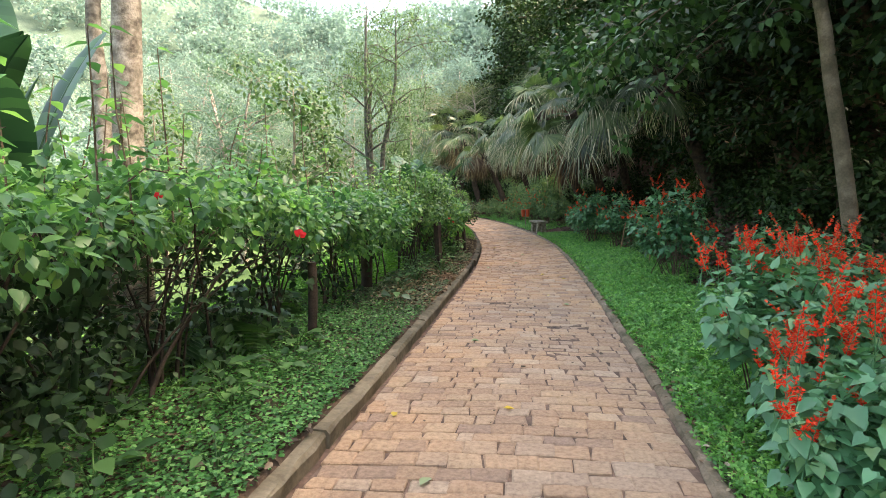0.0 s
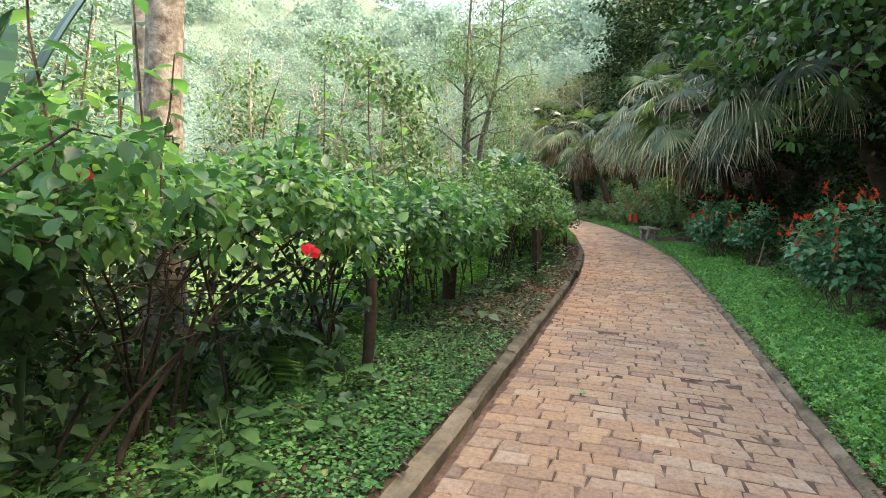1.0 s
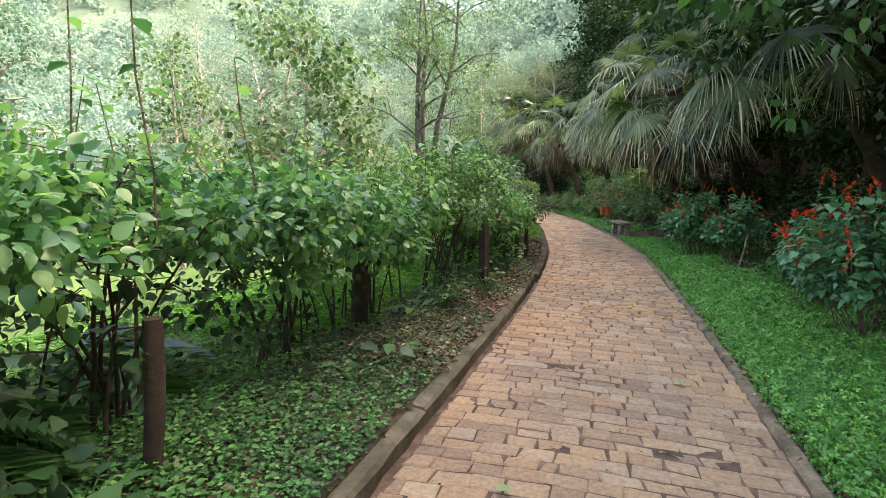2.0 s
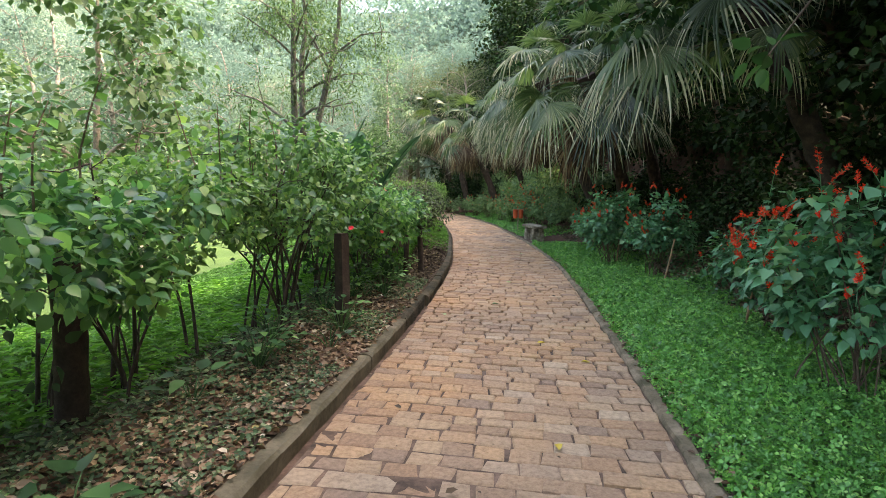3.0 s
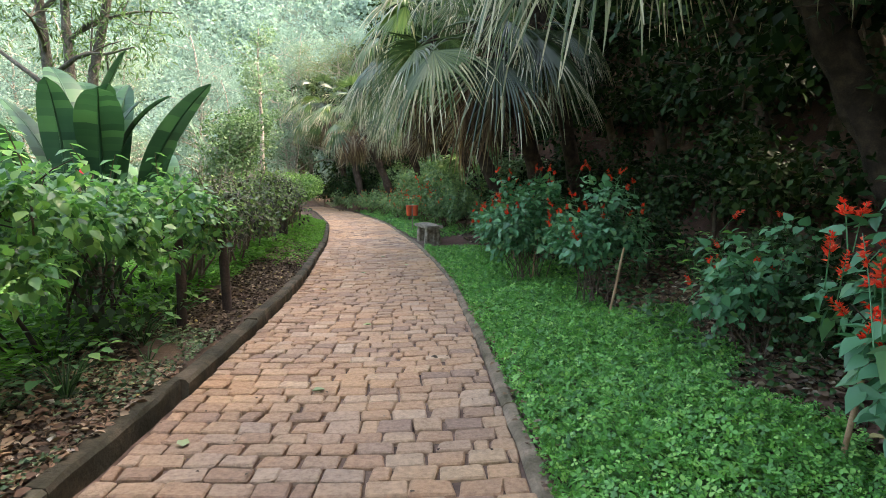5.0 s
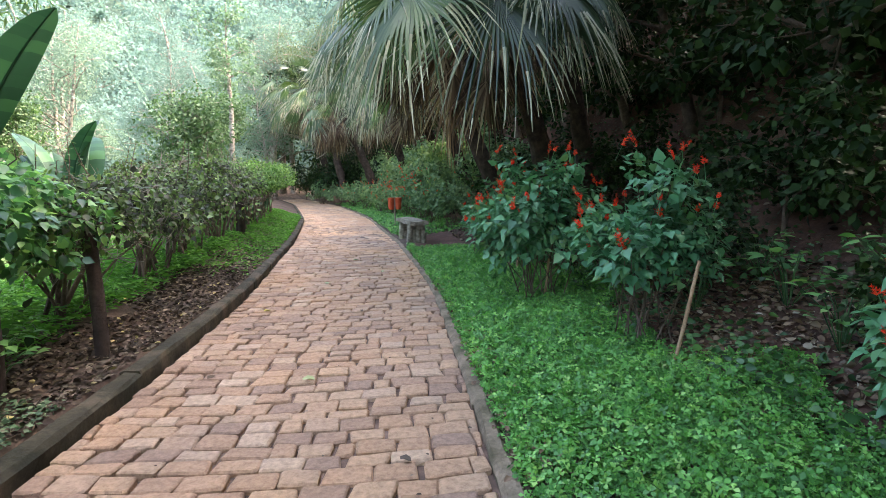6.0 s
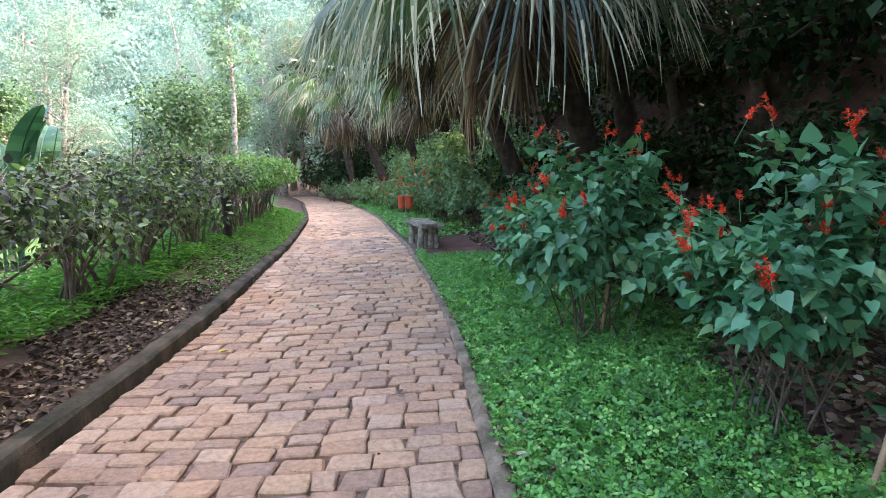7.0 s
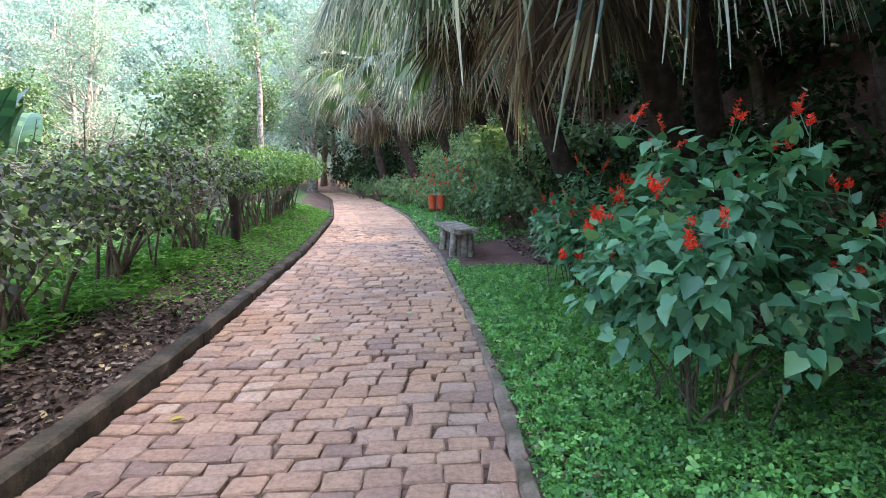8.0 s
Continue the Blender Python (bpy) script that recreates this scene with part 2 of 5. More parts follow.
# hedge shade painted in: a much darker leaf green
G_UNDER = leaf_mat("shade_dark_shrub_leaf", [(0.0, (0.014, 0.0328, 0.0168)), (0.5, (0.0262, 0.0608, 0.0281)), (1.0, (0.0515, 0.103, 0.0468))], through_light=0.2)
G_COVER_L = leaf_mat("bed_cover_leaf", [(0.0, (0.035, 0.12, 0.045)), (0.4, (0.07, 0.215, 0.07)), (0.8, (0.125, 0.32, 0.105)), (1.0, (0.23, 0.42, 0.16))], through_light=0.25)
G_BANANA = leaf_mat("banana_blade", [(0.0, (0.0153, 0.051, 0.0326)), (0.5, (0.0255, 0.0762, 0.0459)), (1.0, (0.0459, 0.122, 0.0612))], rough=0.45, through_light=0.25, spec=0.3)
G_LITTER = leaf_mat("dead_leaf", [(0.0, (0.034, 0.023, 0.017)), (0.35, (0.068, 0.048, 0.035)), (0.7, (0.118, 0.086, 0.064)), (0.96, (0.27, 0.21, 0.16)), (1.0, (0.46, 0.38, 0.16))], rough=0.8, through_light=0.08)
G_LITTER_L = leaf_mat("tan_dead_leaf", [(0.0, (0.12, 0.07, 0.05)), (0.5, (0.24, 0.15, 0.10)), (0.9, (0.36, 0.26, 0.18)), (1.0, (0.55, 0.48, 0.40))], rough=0.75, through_light=0.08)
G_GRASS = leaf_mat("grass_blade", [(0.0, (0.05, 0.16, 0.025)), (0.5, (0.09, 0.26, 0.04)), (1.0, (0.16, 0.36, 0.07))], through_light=0.3)
G_RED = leaf_mat("scarlet_petal", [(0.0, (0.72, 0.035, 0.018)), (0.5, (0.88, 0.08, 0.035)), (1.0, (0.92, 0.17, 0.08))], through_light=0.35, glow=(1.3, 1.2, 1.0))
G_PINK = leaf_mat("hibiscus_petal", [(0.0, (0.6, 0.02, 0.05)), (1.0, (0.75, 0.05, 0.08))], through_light=0.25)
G_YELLOW = leaf_mat("fallen_yellow_leaf", [(0.0, (0.50, 0.33, 0.03)), (1.0, (0.62, 0.45, 0.08))], through_light=0.1)
G_PALE = leaf_mat("fallen_pale_leaf", [(0.0, (0.33, 0.30, 0.22)), (0.6, (0.30, 0.36, 0.18)), (1.0, (0.50, 0.46, 0.38))], through_light=0.1)


# ---- geometry helpers ----
class Build:
    """Gathers vertices and faces as arrays and makes one mesh of them."""
    def __init__(self):
        self.v, self.f, self.n = [], [], 0

    def add(self, verts, faces):
        verts = np.asarray(verts, float).reshape(-1, 3)
        self.v.append(verts)
        self.f.append(np.asarray(faces, int) + self.n)
        self.n += len(verts)

    def tube(self, pts, radii, sides=7, rough=0.0, rng=None):
        pts = np.asarray(pts, float)
        k = len(pts)
        tang = np.gradient(pts, axis=0)
        tang /= np.linalg.norm(tang, axis=1)[:, None] + 1e-9
        ref = np.array([0.0, 0, 1]) if abs(tang[0][2]) < 0.9 else np.array([1.0, 0, 0])
        a = np.cross(tang, ref)
        a /= np.linalg.norm(a, axis=1)[:, None] + 1e-9
        b = np.cross(tang, a)
        ang = np.linspace(0, 2 * np.pi, sides, endpoint=False)
        r = np.asarray(radii, float)[:, None, None] * np.ones((k, sides, 1))
        if rough and rng is not None:
            r = r * (1 + rough * rng.uniform(-1, 1, (k, sides, 1)))
        ring = pts[:, None, :] + r * (np.cos(ang)[None, :, None] * a[:, None, :] + np.sin(ang)[None, :, None] * b[:, None, :])
        i, j = np.meshgrid(np.arange(k - 1), np.arange(sides), indexing="ij")
        q = np.stack([i * sides + j, i * sides + (j + 1) % sides, (i + 1) * sides + (j + 1) % sides, (i + 1) * sides + j], -1).reshape(-1, 4)
        self.add(ring.reshape(-1, 3), q)
        c = [(k - 1) * sides + s for s in range(sides)]
        self.add(np.vstack([ring[-1], pts[-1]]), [(s, (s + 1) % sides, sides, sides) for s in range(sides)])

    def mesh(self, name, mat, smooth=True):
        me = bpy.data.meshes.new(name)
        if not self.v:
            return me
        v = np.vstack(self.v)
        f = np.vstack([x if x.shape[1] == 4 else np.hstack([x, x[:, -1:]]) for x in self.f])
        tri = f[:, 2] == f[:, 3]
        counts = np.where(tri, 3, 4)
        keep = np.ones(f.shape, bool)
        keep[tri, 3] = False
        loops = f[keep]
        me.vertices.add(len(v))
        me.vertices.foreach_set("co", v.ravel())
        me.loops.add(len(loops))
        me.loops.foreach_set("vertex_index", loops.astype(np.int32))
        me.polygons.add(len(f))
        me.polygons.foreach_set("loop_start", np.r_[0, np.cumsum(counts)[:-1]].astype(np.int32))
        me.polygons.foreach_set("loop_total", counts.astype(np.int32))
        me.polygons.foreach_set("use_smooth", np.full(len(f), smooth))
        me.update(calc_edges=True)
        me.validate()
        me.materials.append(mat)
        return me


def part(name, mesh, parent, label="", at=None):
    ob = new(name, mesh)
    ob.parent = parent
    if at is not None:
        ob.matrix_basis = at
    return tagged(ob, label=label) if label else ob


def thing(name, at, label, category, group="", kind=""):
    e = new(name)
    e.empty_display_size = 0.2
    e.matrix_basis = at if isinstance(at, Matrix) else Matrix.Translation(at)
    return tagged(e, label, category, group, kind)


# leaf blades: x across, y along, z up; faces as quads or triangles
SMALL = (np.array([(0, 0, 0), (-0.36, 0.45, 0.06), (0, 1, -0.08), (0.36, 0.45, 0.06)]), [(0, 3, 2, 2), (0, 2, 1, 1)])
OVATE = (np.array([(0, 0, 0), (-0.27, 0.18, 0.05), (-0.34, 0.48, 0.07), (0, 1.0, -0.14), (0.34, 0.48, 0.07), (0.27, 0.18, 0.05), (0, 0.4, -0.02)]),
         [(0, 6, 2, 1), (6, 3, 2, 2), (0, 5, 4, 6), (6, 4, 3, 3)])
BROAD = (np.array([(0, 0, 0), (-0.2, 0.1, 0.04), (-0.32, 0.32, 0.07), (-0.27, 0.6, 0.05), (-0.11, 0.84, -0.03), (0, 1.0, -0.12), (0.11, 0.84, -0.03), (0.27, 0.6, 0.05), (0.32, 0.32, 0.07), (0.2, 0.1, 0.04), (0, 0.3, 0.0), (0, 0.65, -0.03)]),
         [(0, 10, 2, 1), (10, 11, 3, 2), (11, 5, 4, 3), (0, 9, 8, 10), (10, 8, 7, 11), (11, 7, 6, 5)])
HEART = (np.array([(0, 0.08, 0), (-0.22, -0.04, 0.03), (-0.43, 0.22, 0.08), (-0.30, 0.58, 0.05), (0, 1.08, -0.16), (0.30, 0.58, 0.05), (0.43, 0.22, 0.08), (0.22, -0.04, 0.03), (0, 0.5, -0.05)]),
         [(0, 8, 2, 1), (8, 4, 3, 2), (0, 7, 6, 8), (8, 6, 5, 4)])
NARROW = (np.array([(0, 0, 0), (-0.13, 0.4, 0.03), (0, 1, -0.15), (0.13, 0.4, 0.03)]), [(0, 3, 2, 2), (0, 2, 1, 1)])
TRI = (np.array([(0, 0.35, 0)] + [(math.sin(a + da) * r, 0.35 + math.cos(a + da) * r, z) for a in (-1.9, 0.0, 1.9) for da, r, z in ((-0.55, 0.42, 0.09), (0.0, 0.62, -0.03), (0.55, 0.42, 0.09))]),
       [(0, 3, 2, 1), (0, 6, 5, 4), (0, 9, 8, 7)])
ROUND3 = (np.array([(0, 0, 0), (-0.5, 0.25, 0.08), (-0.4, 0.75, 0.04), (0, 0.95, -0.03), (0.4, 0.75, 0.04), (0.5, 0.25, 0.08)]),
          [(0, 3, 2, 1), (0, 5, 4, 3)])
CURLED = (np.array([(0, 0, 0.1), (-0.3, 0.3, 0.22), (-0.22, 0.75, 0.18), (0, 1, 0.02), (0.25, 0.7, 0.2), (0.33, 0.3, 0.12), (0, 0.5, 0.0)]),
          [(0, 6, 2, 1), (6, 3, 2, 2), (0, 5, 4, 6), (6, 4, 3, 3)])


def unit(a):
    return a / (np.linalg.norm(a, axis=-1, keepdims=True) + 1e-9)


def leaves(b, rng, pos, along, normal, size, blade):
    """Blades at the points pos, growing along, facing normal, of the sizes given, into the Build b."""
    pos, along, normal = (np.asarray(x, float) for x in (pos, along, normal))
    y = unit(along)
    x = unit(np.cross(y, normal))
    z = np.cross(x, y)
    tv, tf = blade
    s = np.asarray(size, float)[:, None, None]
    wide = rng.uniform(0.85, 1.15, (len(pos), 1, 1))
    out = pos[:, None, :] + s * (wide * tv[None, :, 0:1] * x[:, None, :] + tv[None, :, 1:2] * y[:, None, :] + tv[None, :, 2:3] * z[:, None, :])
    f = np.array([q if len(q) == 4 else (*q, q[-1]) for q in tf])
    faces = (np.arange(len(pos))[:, None, None] * len(tv) + f[None]).reshape(-1, 4)
    b.add(out.reshape(-1, 3), faces)


def clumps(rng, centres, spread, n, flat=0.7):
    """Points in soft clumps round the centres, and the way outward from each clump."""
    which = rng.integers(0, len(centres), n)
    d = unit(rng.normal(size=(n, 3)))
    r = rng.uniform(0.35, 1.0, (n, 1)) ** 0.6
    sp = np.asarray(spread)[which][:, None] if np.ndim(spread) else spread
    off = d * r * sp * np.array([1, 1, flat])
    return np.asarray(centres)[which] + off, d


def leaf_frames(rng, out, droop=0.35, up=0.7, jit=0.35):
    n = len(out)
    along = unit(out + 0.6 * rng.normal(size=(n, 3)) + np.array([0, 0, -droop]))
    normal = unit(out * 0.6 + np.array([0, 0, up]) + jit * rng.normal(size=(n, 3)))
    return along, normal


# ---- the plan: path edges and ground ----
YS = np.array([-30, 0, 2.8, 4.7, 9, 12, 15, 18, 21, 24, 27.8, 32, 37, 45, 54, 64])
XLS = np.array([-2.2, -1.36, -1.29, -1.22, -1.15, -1.10, -1.19, -1.35, -1.71, -2.05, -2.65, -3.35, -4.5, -6.4, -9.2, -13])
XRS = np.array([-0.1, 0.80, 0.92, 1.0, 1.06, 1.07, 1.02, 0.91, 0.60, 0.25, -0.36, -1.0, -2.05, -4.0, -6.9, -10.8])
FINE_Y = np.arange(-30, 64.01, 0.1)


def smooth_line(xs):
    v = np.interp(FINE_Y, YS, xs)
    k = np.hanning(31)
    return np.convolve(np.pad(v, 15, mode="edge"), k / k.sum(), "valid")


SL, SR = smooth_line(XLS), smooth_line(XRS)


def xl(y):
    return np.interp(y, FINE_Y, SL)


def xr(y):
    return np.interp(y, FINE_Y, SR)


def step(t):
    t = np.clip(t, 0, 1)
    return t * t * (3 - 2 * t)


def ground_z(x, y):
    """Height of the ground: path bed, left bank falling to a lawn and a far hill, steep bank on the right."""
    x, y = np.asarray(x, float), np.asarray(y, float)
    dl, dr = xl(y) - 0.14 - x, x - (xr(y) + 0.10)
    wob = 0.03 * np.sin(1.7 * x + 0.9 * y) + 0.025 * np.sin(2.9 * y - 1.3 * x + 1)
    left = 0.08 + (0.12 + 0.12 * step((y - 19) / 5)) * step(dl / 0.9) + wob * step(dl / 0.6)
    left = left - 0.9 * step((dl - 1.7) / 6) + 30 * step((dl - 20) / 78) + 0.6 * wob * 10 * step((dl - 12) / 15)
    right = 0.02 + 0.06 * step(dr / 1.3) + wob * step(dr / 0.8)
    right = right + 0.28 * np.clip(dr - 1.5, 0, 2.3) + 1.5 * np.clip(dr - 3.8, 0, 4.6) + 22 * step((dr - 9) / 120) + 3 * wob * step((dr - 1.8) / 2)
    z = np.where(dl > 0, left, np.where(dr > 0, right, -0.05))
    ahead = 40 * step((y - 57) / 72) + 14 * step((-12 - y) / 70)
    return z + ahead



# ---- ground ----
def make_ground():
    offs = [0, 0.015, 0.15, 0.3, 0.5, 0.7, 0.9, 1.2, 1.5, 1.8, 2.1, 2.4, 2.7, 3, 3.5, 4, 5, 6, 7.3, 9, 12, 16, 21, 27, 34, 43, 55, 70, 90, 120, 180, 300, 700]
    ys = np.r_[-700, -400, -220, -120, -70, -45, np.arange(-30, -2, 4), np.arange(-2, 48, 0.3), np.arange(48, 70, 1.5), 75, 85, 100, 120, 150, 190, 260, 400, 800]
    cols = []
    for d in reversed(offs):
        cols.append((xl(ys) - 0.14 - d, ys, np.full(len(ys), -d - 0.001)))
    for d in offs:
        cols.append((xr(ys) + 0.10 + d, ys, np.full(len(ys), d + 0.001)))
    v = []
    for k, (x, y, d) in enumerate(cols):
        z = ground_z(x + (-1e-4 if k < len(offs) else 1e-4), y)
        if abs(d[0]) < 0.01:
            z = np.full(len(ys), -0.06) + ground_z(np.zeros(len(ys)) + (xl(ys) + xr(ys)) / 2, ys) + 0.05
        v.append(np.stack([x, y, z], 1))
    m = len(ys)
    i, j = np.meshgrid(np.arange(len(cols) - 1), np.arange(m - 1), indexing="ij")
    q = np.stack([i * m + j, (i + 1) * m + j, (i + 1) * m + j + 1, i * m + j + 1], -1).reshape(-1, 4)
    b = Build()
    b.add(np.vstack(v), q)
    me = b.mesh("ground", M_SOIL)
    for mat in (M_LAWN, M_EARTH, M_FOREST, M_JOINT):
        me.materials.append(mat)
    n = len(offs)
    dd = np.r_[-np.array(offs[::-1], float), np.array(offs, float)]
    idx = np.zeros(len(q), np.int32)
    ci = i.ravel()
    mid = (dd[ci] + dd[np.minimum(ci + 1, len(dd) - 1)]) / 2
    idx[(mid < -1.2)] = 1
    idx[mid < -26] = 3
    idx[mid > 1.35], idx[mid > 9] = 2, 3
    idx[ci == n - 1] = 4
    cy = ys[j.ravel()]
    idx[(cy > 64) | (cy < -25)] = 3
    idx[(mid > 0.1) & (mid < 1.6) & (cy > 21.6) & (cy < 25.4)] = 2
    me.polygons.foreach_set("material_index", idx)
    tagged(new("ground", me), "soil beds, lawn, earth bank and wooded hill beside a garden path", "ground", kind="structure")


make_ground()


# ---- kerbs ----
def kerb(name, edge, side, width, top, mat, label, length, jog=0.0):
    """A line of kerb stones along an edge of the path; side -1 for the left, 1 for the right."""
    rng = np.random.default_rng(5 + side)
    root = thing(name, (0, 0, 0), label, "kerb", kind="structure")
    y = -1.5
    while y < 58:
        ln = length * rng.uniform(0.8, 1.2)
        st = np.linspace(y + 0.001, y + ln - 0.001, 9)
        dz, dx = rng.uniform(-0.008, 0.008), rng.uniform(-0.008, 0.008) - (jog if y < 12.4 else 0)
        b = Build()
        tp = top - (0.028 * (1 - float(step((y - 3) / 9))) if side < 0 else 0)
        prof = [(0.004, -0.08), (0.0, tp - 0.028), (0.022, tp - 0.004), (width - 0.025, tp + 0.003), (width, tp - 0.02), (width, -0.08)]
        v = []
        for s in st:
            for px, pz in prof:
                v.append((edge(s) + dx + side * (px + rng.uniform(-0.010, 0.010)), s, pz + dz + (rng.uniform(-0.007, 0.007) if pz > 0 else 0)))
        k = len(prof)
        f = [(a * k + c, a * k + c + 1, (a + 1) * k + c + 1, (a + 1) * k + c) for a in range(8) for c in range(k - 1)]
        f += [(0, 1, 4, 5), (1, 2, 3, 4), (8 * k, 8 * k + 1, 8 * k + 4, 8 * k + 5), (8 * k + 1, 8 * k + 2, 8 * k + 3, 8 * k + 4)]
        b.add(v, f)
        # left kerb: tan stones first, then olive-tan, then dark mossy ones
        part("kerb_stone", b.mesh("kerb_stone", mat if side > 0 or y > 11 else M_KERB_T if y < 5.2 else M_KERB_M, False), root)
        y += ln


kerb("kerb_left", xl, -1, 0.14, 0.09, M_KERB, "raised mossy grey concrete kerb beside the brick path", 1.7, 0.045)
kerb("kerb_right", xr, 1, 0.105, 0.026, M_KERB_R, "low worn concrete kerb with soil and moss on it", 2.0)


# ---- plants ----
def fan_frond(rng, pitch, fan_pitch, length, droop, mat, name, petiole=0.9, spread=100, segs=30, tip=None):
    """A fan-palm leaf: an arching stalk, then a pleated fan, whole near the hub and split into hanging fingers."""
    b = Build()
    t = np.linspace(0, 1, 8)
    ang = np.radians(pitch + (fan_pitch - pitch) * t ** 1.4)
    stalk = np.vstack([[0, 0, 0], np.cumsum(np.stack([np.cos(ang), 0 * ang, np.sin(ang)], 1)[:-1] * petiole / 7, 0)])
    b.tube(stalk, np.linspace(0.016, 0.009, 8), 5)
    hub, fp = stalk[-1], radians(fan_pitch)
    fd, side, up = np.array([math.cos(fp), 0, math.sin(fp)]), np.array([0, 1.0, 0]), np.array([-math.sin(fp), 0, math.cos(fp)])
    da = radians(2 * spread / segs)
    s = np.array([0, 0.22, 0.4, 0.52, 0.66, 0.8, 0.91, 1.0])
    n = len(s)
    stalk_faces = sum(len(f) for f in b.f)
    for k in range(segs):
        a = radians(-spread + 2 * spread * (k + 0.5) / segs)
        ln = length * (0.68 + 0.32 * math.cos(a * 0.7)) * rng.uniform(0.86, 1.08)
        dr = unit((math.cos(a) * fd + math.sin(a) * side - 0.22 * abs(math.sin(a)) * up)[None])[0]
        across = unit(np.cross(dr, up)[None])[0]
        hang = droop * rng.uniform(0.55, 1.4) * (1.8 if rng.random() < 0.2 else 1.0)
        fall = np.clip(s - 0.4, 0, 1) ** 1.7 * hang * ln
        line = hub + dr * (ln * s - 0.45 * fall)[:, None] + np.array([0, 0, -1.0]) * fall[:, None]
        line += across * (rng.normal(0, 0.06) * ln * np.clip(s - 0.4, 0, 1))[:, None]
        w = ln * math.tan(da / 2) * np.interp(s, [0, 0.4, 0.52, 0.66, 0.8, 0.91, 1], [0.0, 0.44, 0.33, 0.23, 0.16, 0.09, 0.01]) + 0.002
        drop = up * 0.8
        L = line - across * w[:, None] - drop * w[:, None]
        Rr = line + across * w[:, None] - drop * w[:, None]
        v = np.stack([L, line, Rr], 1).reshape(-1, 3)
        b.add(v, [(i * 3 + c, i * 3 + c + 1, i * 3 + c + 4, i * 3 + c + 3) for i in range(n - 1) for c in range(2)])
    me = b.mesh(name, mat, False)
    if tip:
        # withered straw-coloured finger ends
        me.materials.append(tip)
        idx = np.zeros(len(me.polygons), np.int32)
        q = (np.arange(len(idx)) - stalk_faces) % (2 * (n - 1)) // 2
        first = rng.integers(n - 5, n - 1, segs)[np.clip((np.arange(len(idx)) - stalk_faces) // (2 * (n - 1)), 0, segs - 1)]
        idx[(q >= first) & (np.arange(len(idx)) >= stalk_faces)] = 1
        me.polygons.foreach_set("material_index", idx)
    return me


RF = np.random.default_rng(11)
FRONDS = {
    "up": [fan_frond(RF, 70, 25, 1.0, 0.5, G_PALM, "frond", 1.1) for _ in range(2)],
    "out": [fan_frond(RF, 38, -32, 1.1, 0.65, G_PALM, "frond", 1.25, tip=G_TIP) for _ in range(3)],
    "hang": [fan_frond(RF, 10, -50, 1.15, 0.7, G_PALM, "frond", 1.2, 90, 38, G_TIP) for _ in range(5)],
    "dry": [fan_frond(RF, -40, -84, 0.85, 0.4, G_DRY, "dry_frond", 0.7, 50, 16) for _ in range(4)],
}


def fan_palm(base, hub, seed, size=1.0, label="fan palm with drooping split fronds and dry brown leaves below", dry=14, green=19, low_fans=()):
    rng = np.random.default_rng(seed)
    base, hub = np.array(base, float), np.array(hub, float)
    root = thing("fan_palm", base, label, "palm", "palms over the path")
    b = Build()
    t = np.linspace(0, 1, 16)[:, None]
    line = (hub - base) * t + np.array([0.1, 0.1, 0]) * np.sin(t * 3)
    rad = 0.13 * size * (1 + 0.18 * (np.arange(16) % 2)) * np.interp(t[:, 0], [0, 0.6, 1], [1.2, 1.0, 1.5])
    b.tube(np.vstack([[0, 0, -0.3], line]), np.r_[rad[0], rad], 11, 0.15, rng)
    part("trunk", b.mesh("trunk", M_FIBRE), root, "dark fibrous palm trunk")
    top = hub - base
    for k in range(green + dry):
        kind = "dry" if k >= green else ("up" if k < green * 0.2 else "out" if k < green * 0.48 else "hang")
        me = FRONDS[kind][k % len(FRONDS[kind])]
        turn = k * 137.5 + rng.uniform(-15, 15)
        low = {"up": 0.1, "out": 0, "hang": -0.4, "dry": -0.6}[kind]
        m = Matrix.Translation((*top[:2], top[2] + low + rng.uniform(-0.1, 0.1) * (4 if low < -0.2 else 1))) @ pose(0, 0, 0, 0, 0, turn) @ pose(0, 0, 0, rng.uniform(-22, 22), rng.uniform(-16, 16), 0) @ Matrix.Scale(size * rng.uniform(0.85, 1.1), 4)
        part("dry_frond" if kind == "dry" else "frond", me, root, "hanging dry brown palm leaf" if kind == "dry" else "", m)
    for k, (turn, low, sc) in enumerate(low_fans):
        m = Matrix.Translation((*top[:2], top[2] - low)) @ pose(0, 0, 0, 0, 0, turn) @ pose(0, 0, 0, 8 * (-1) ** k, 0, 0) @ Matrix.Scale(sc, 4)
        part("frond", FRONDS["hang"][k % 5], root, "long green fan hanging low over the bed", m)
    return root


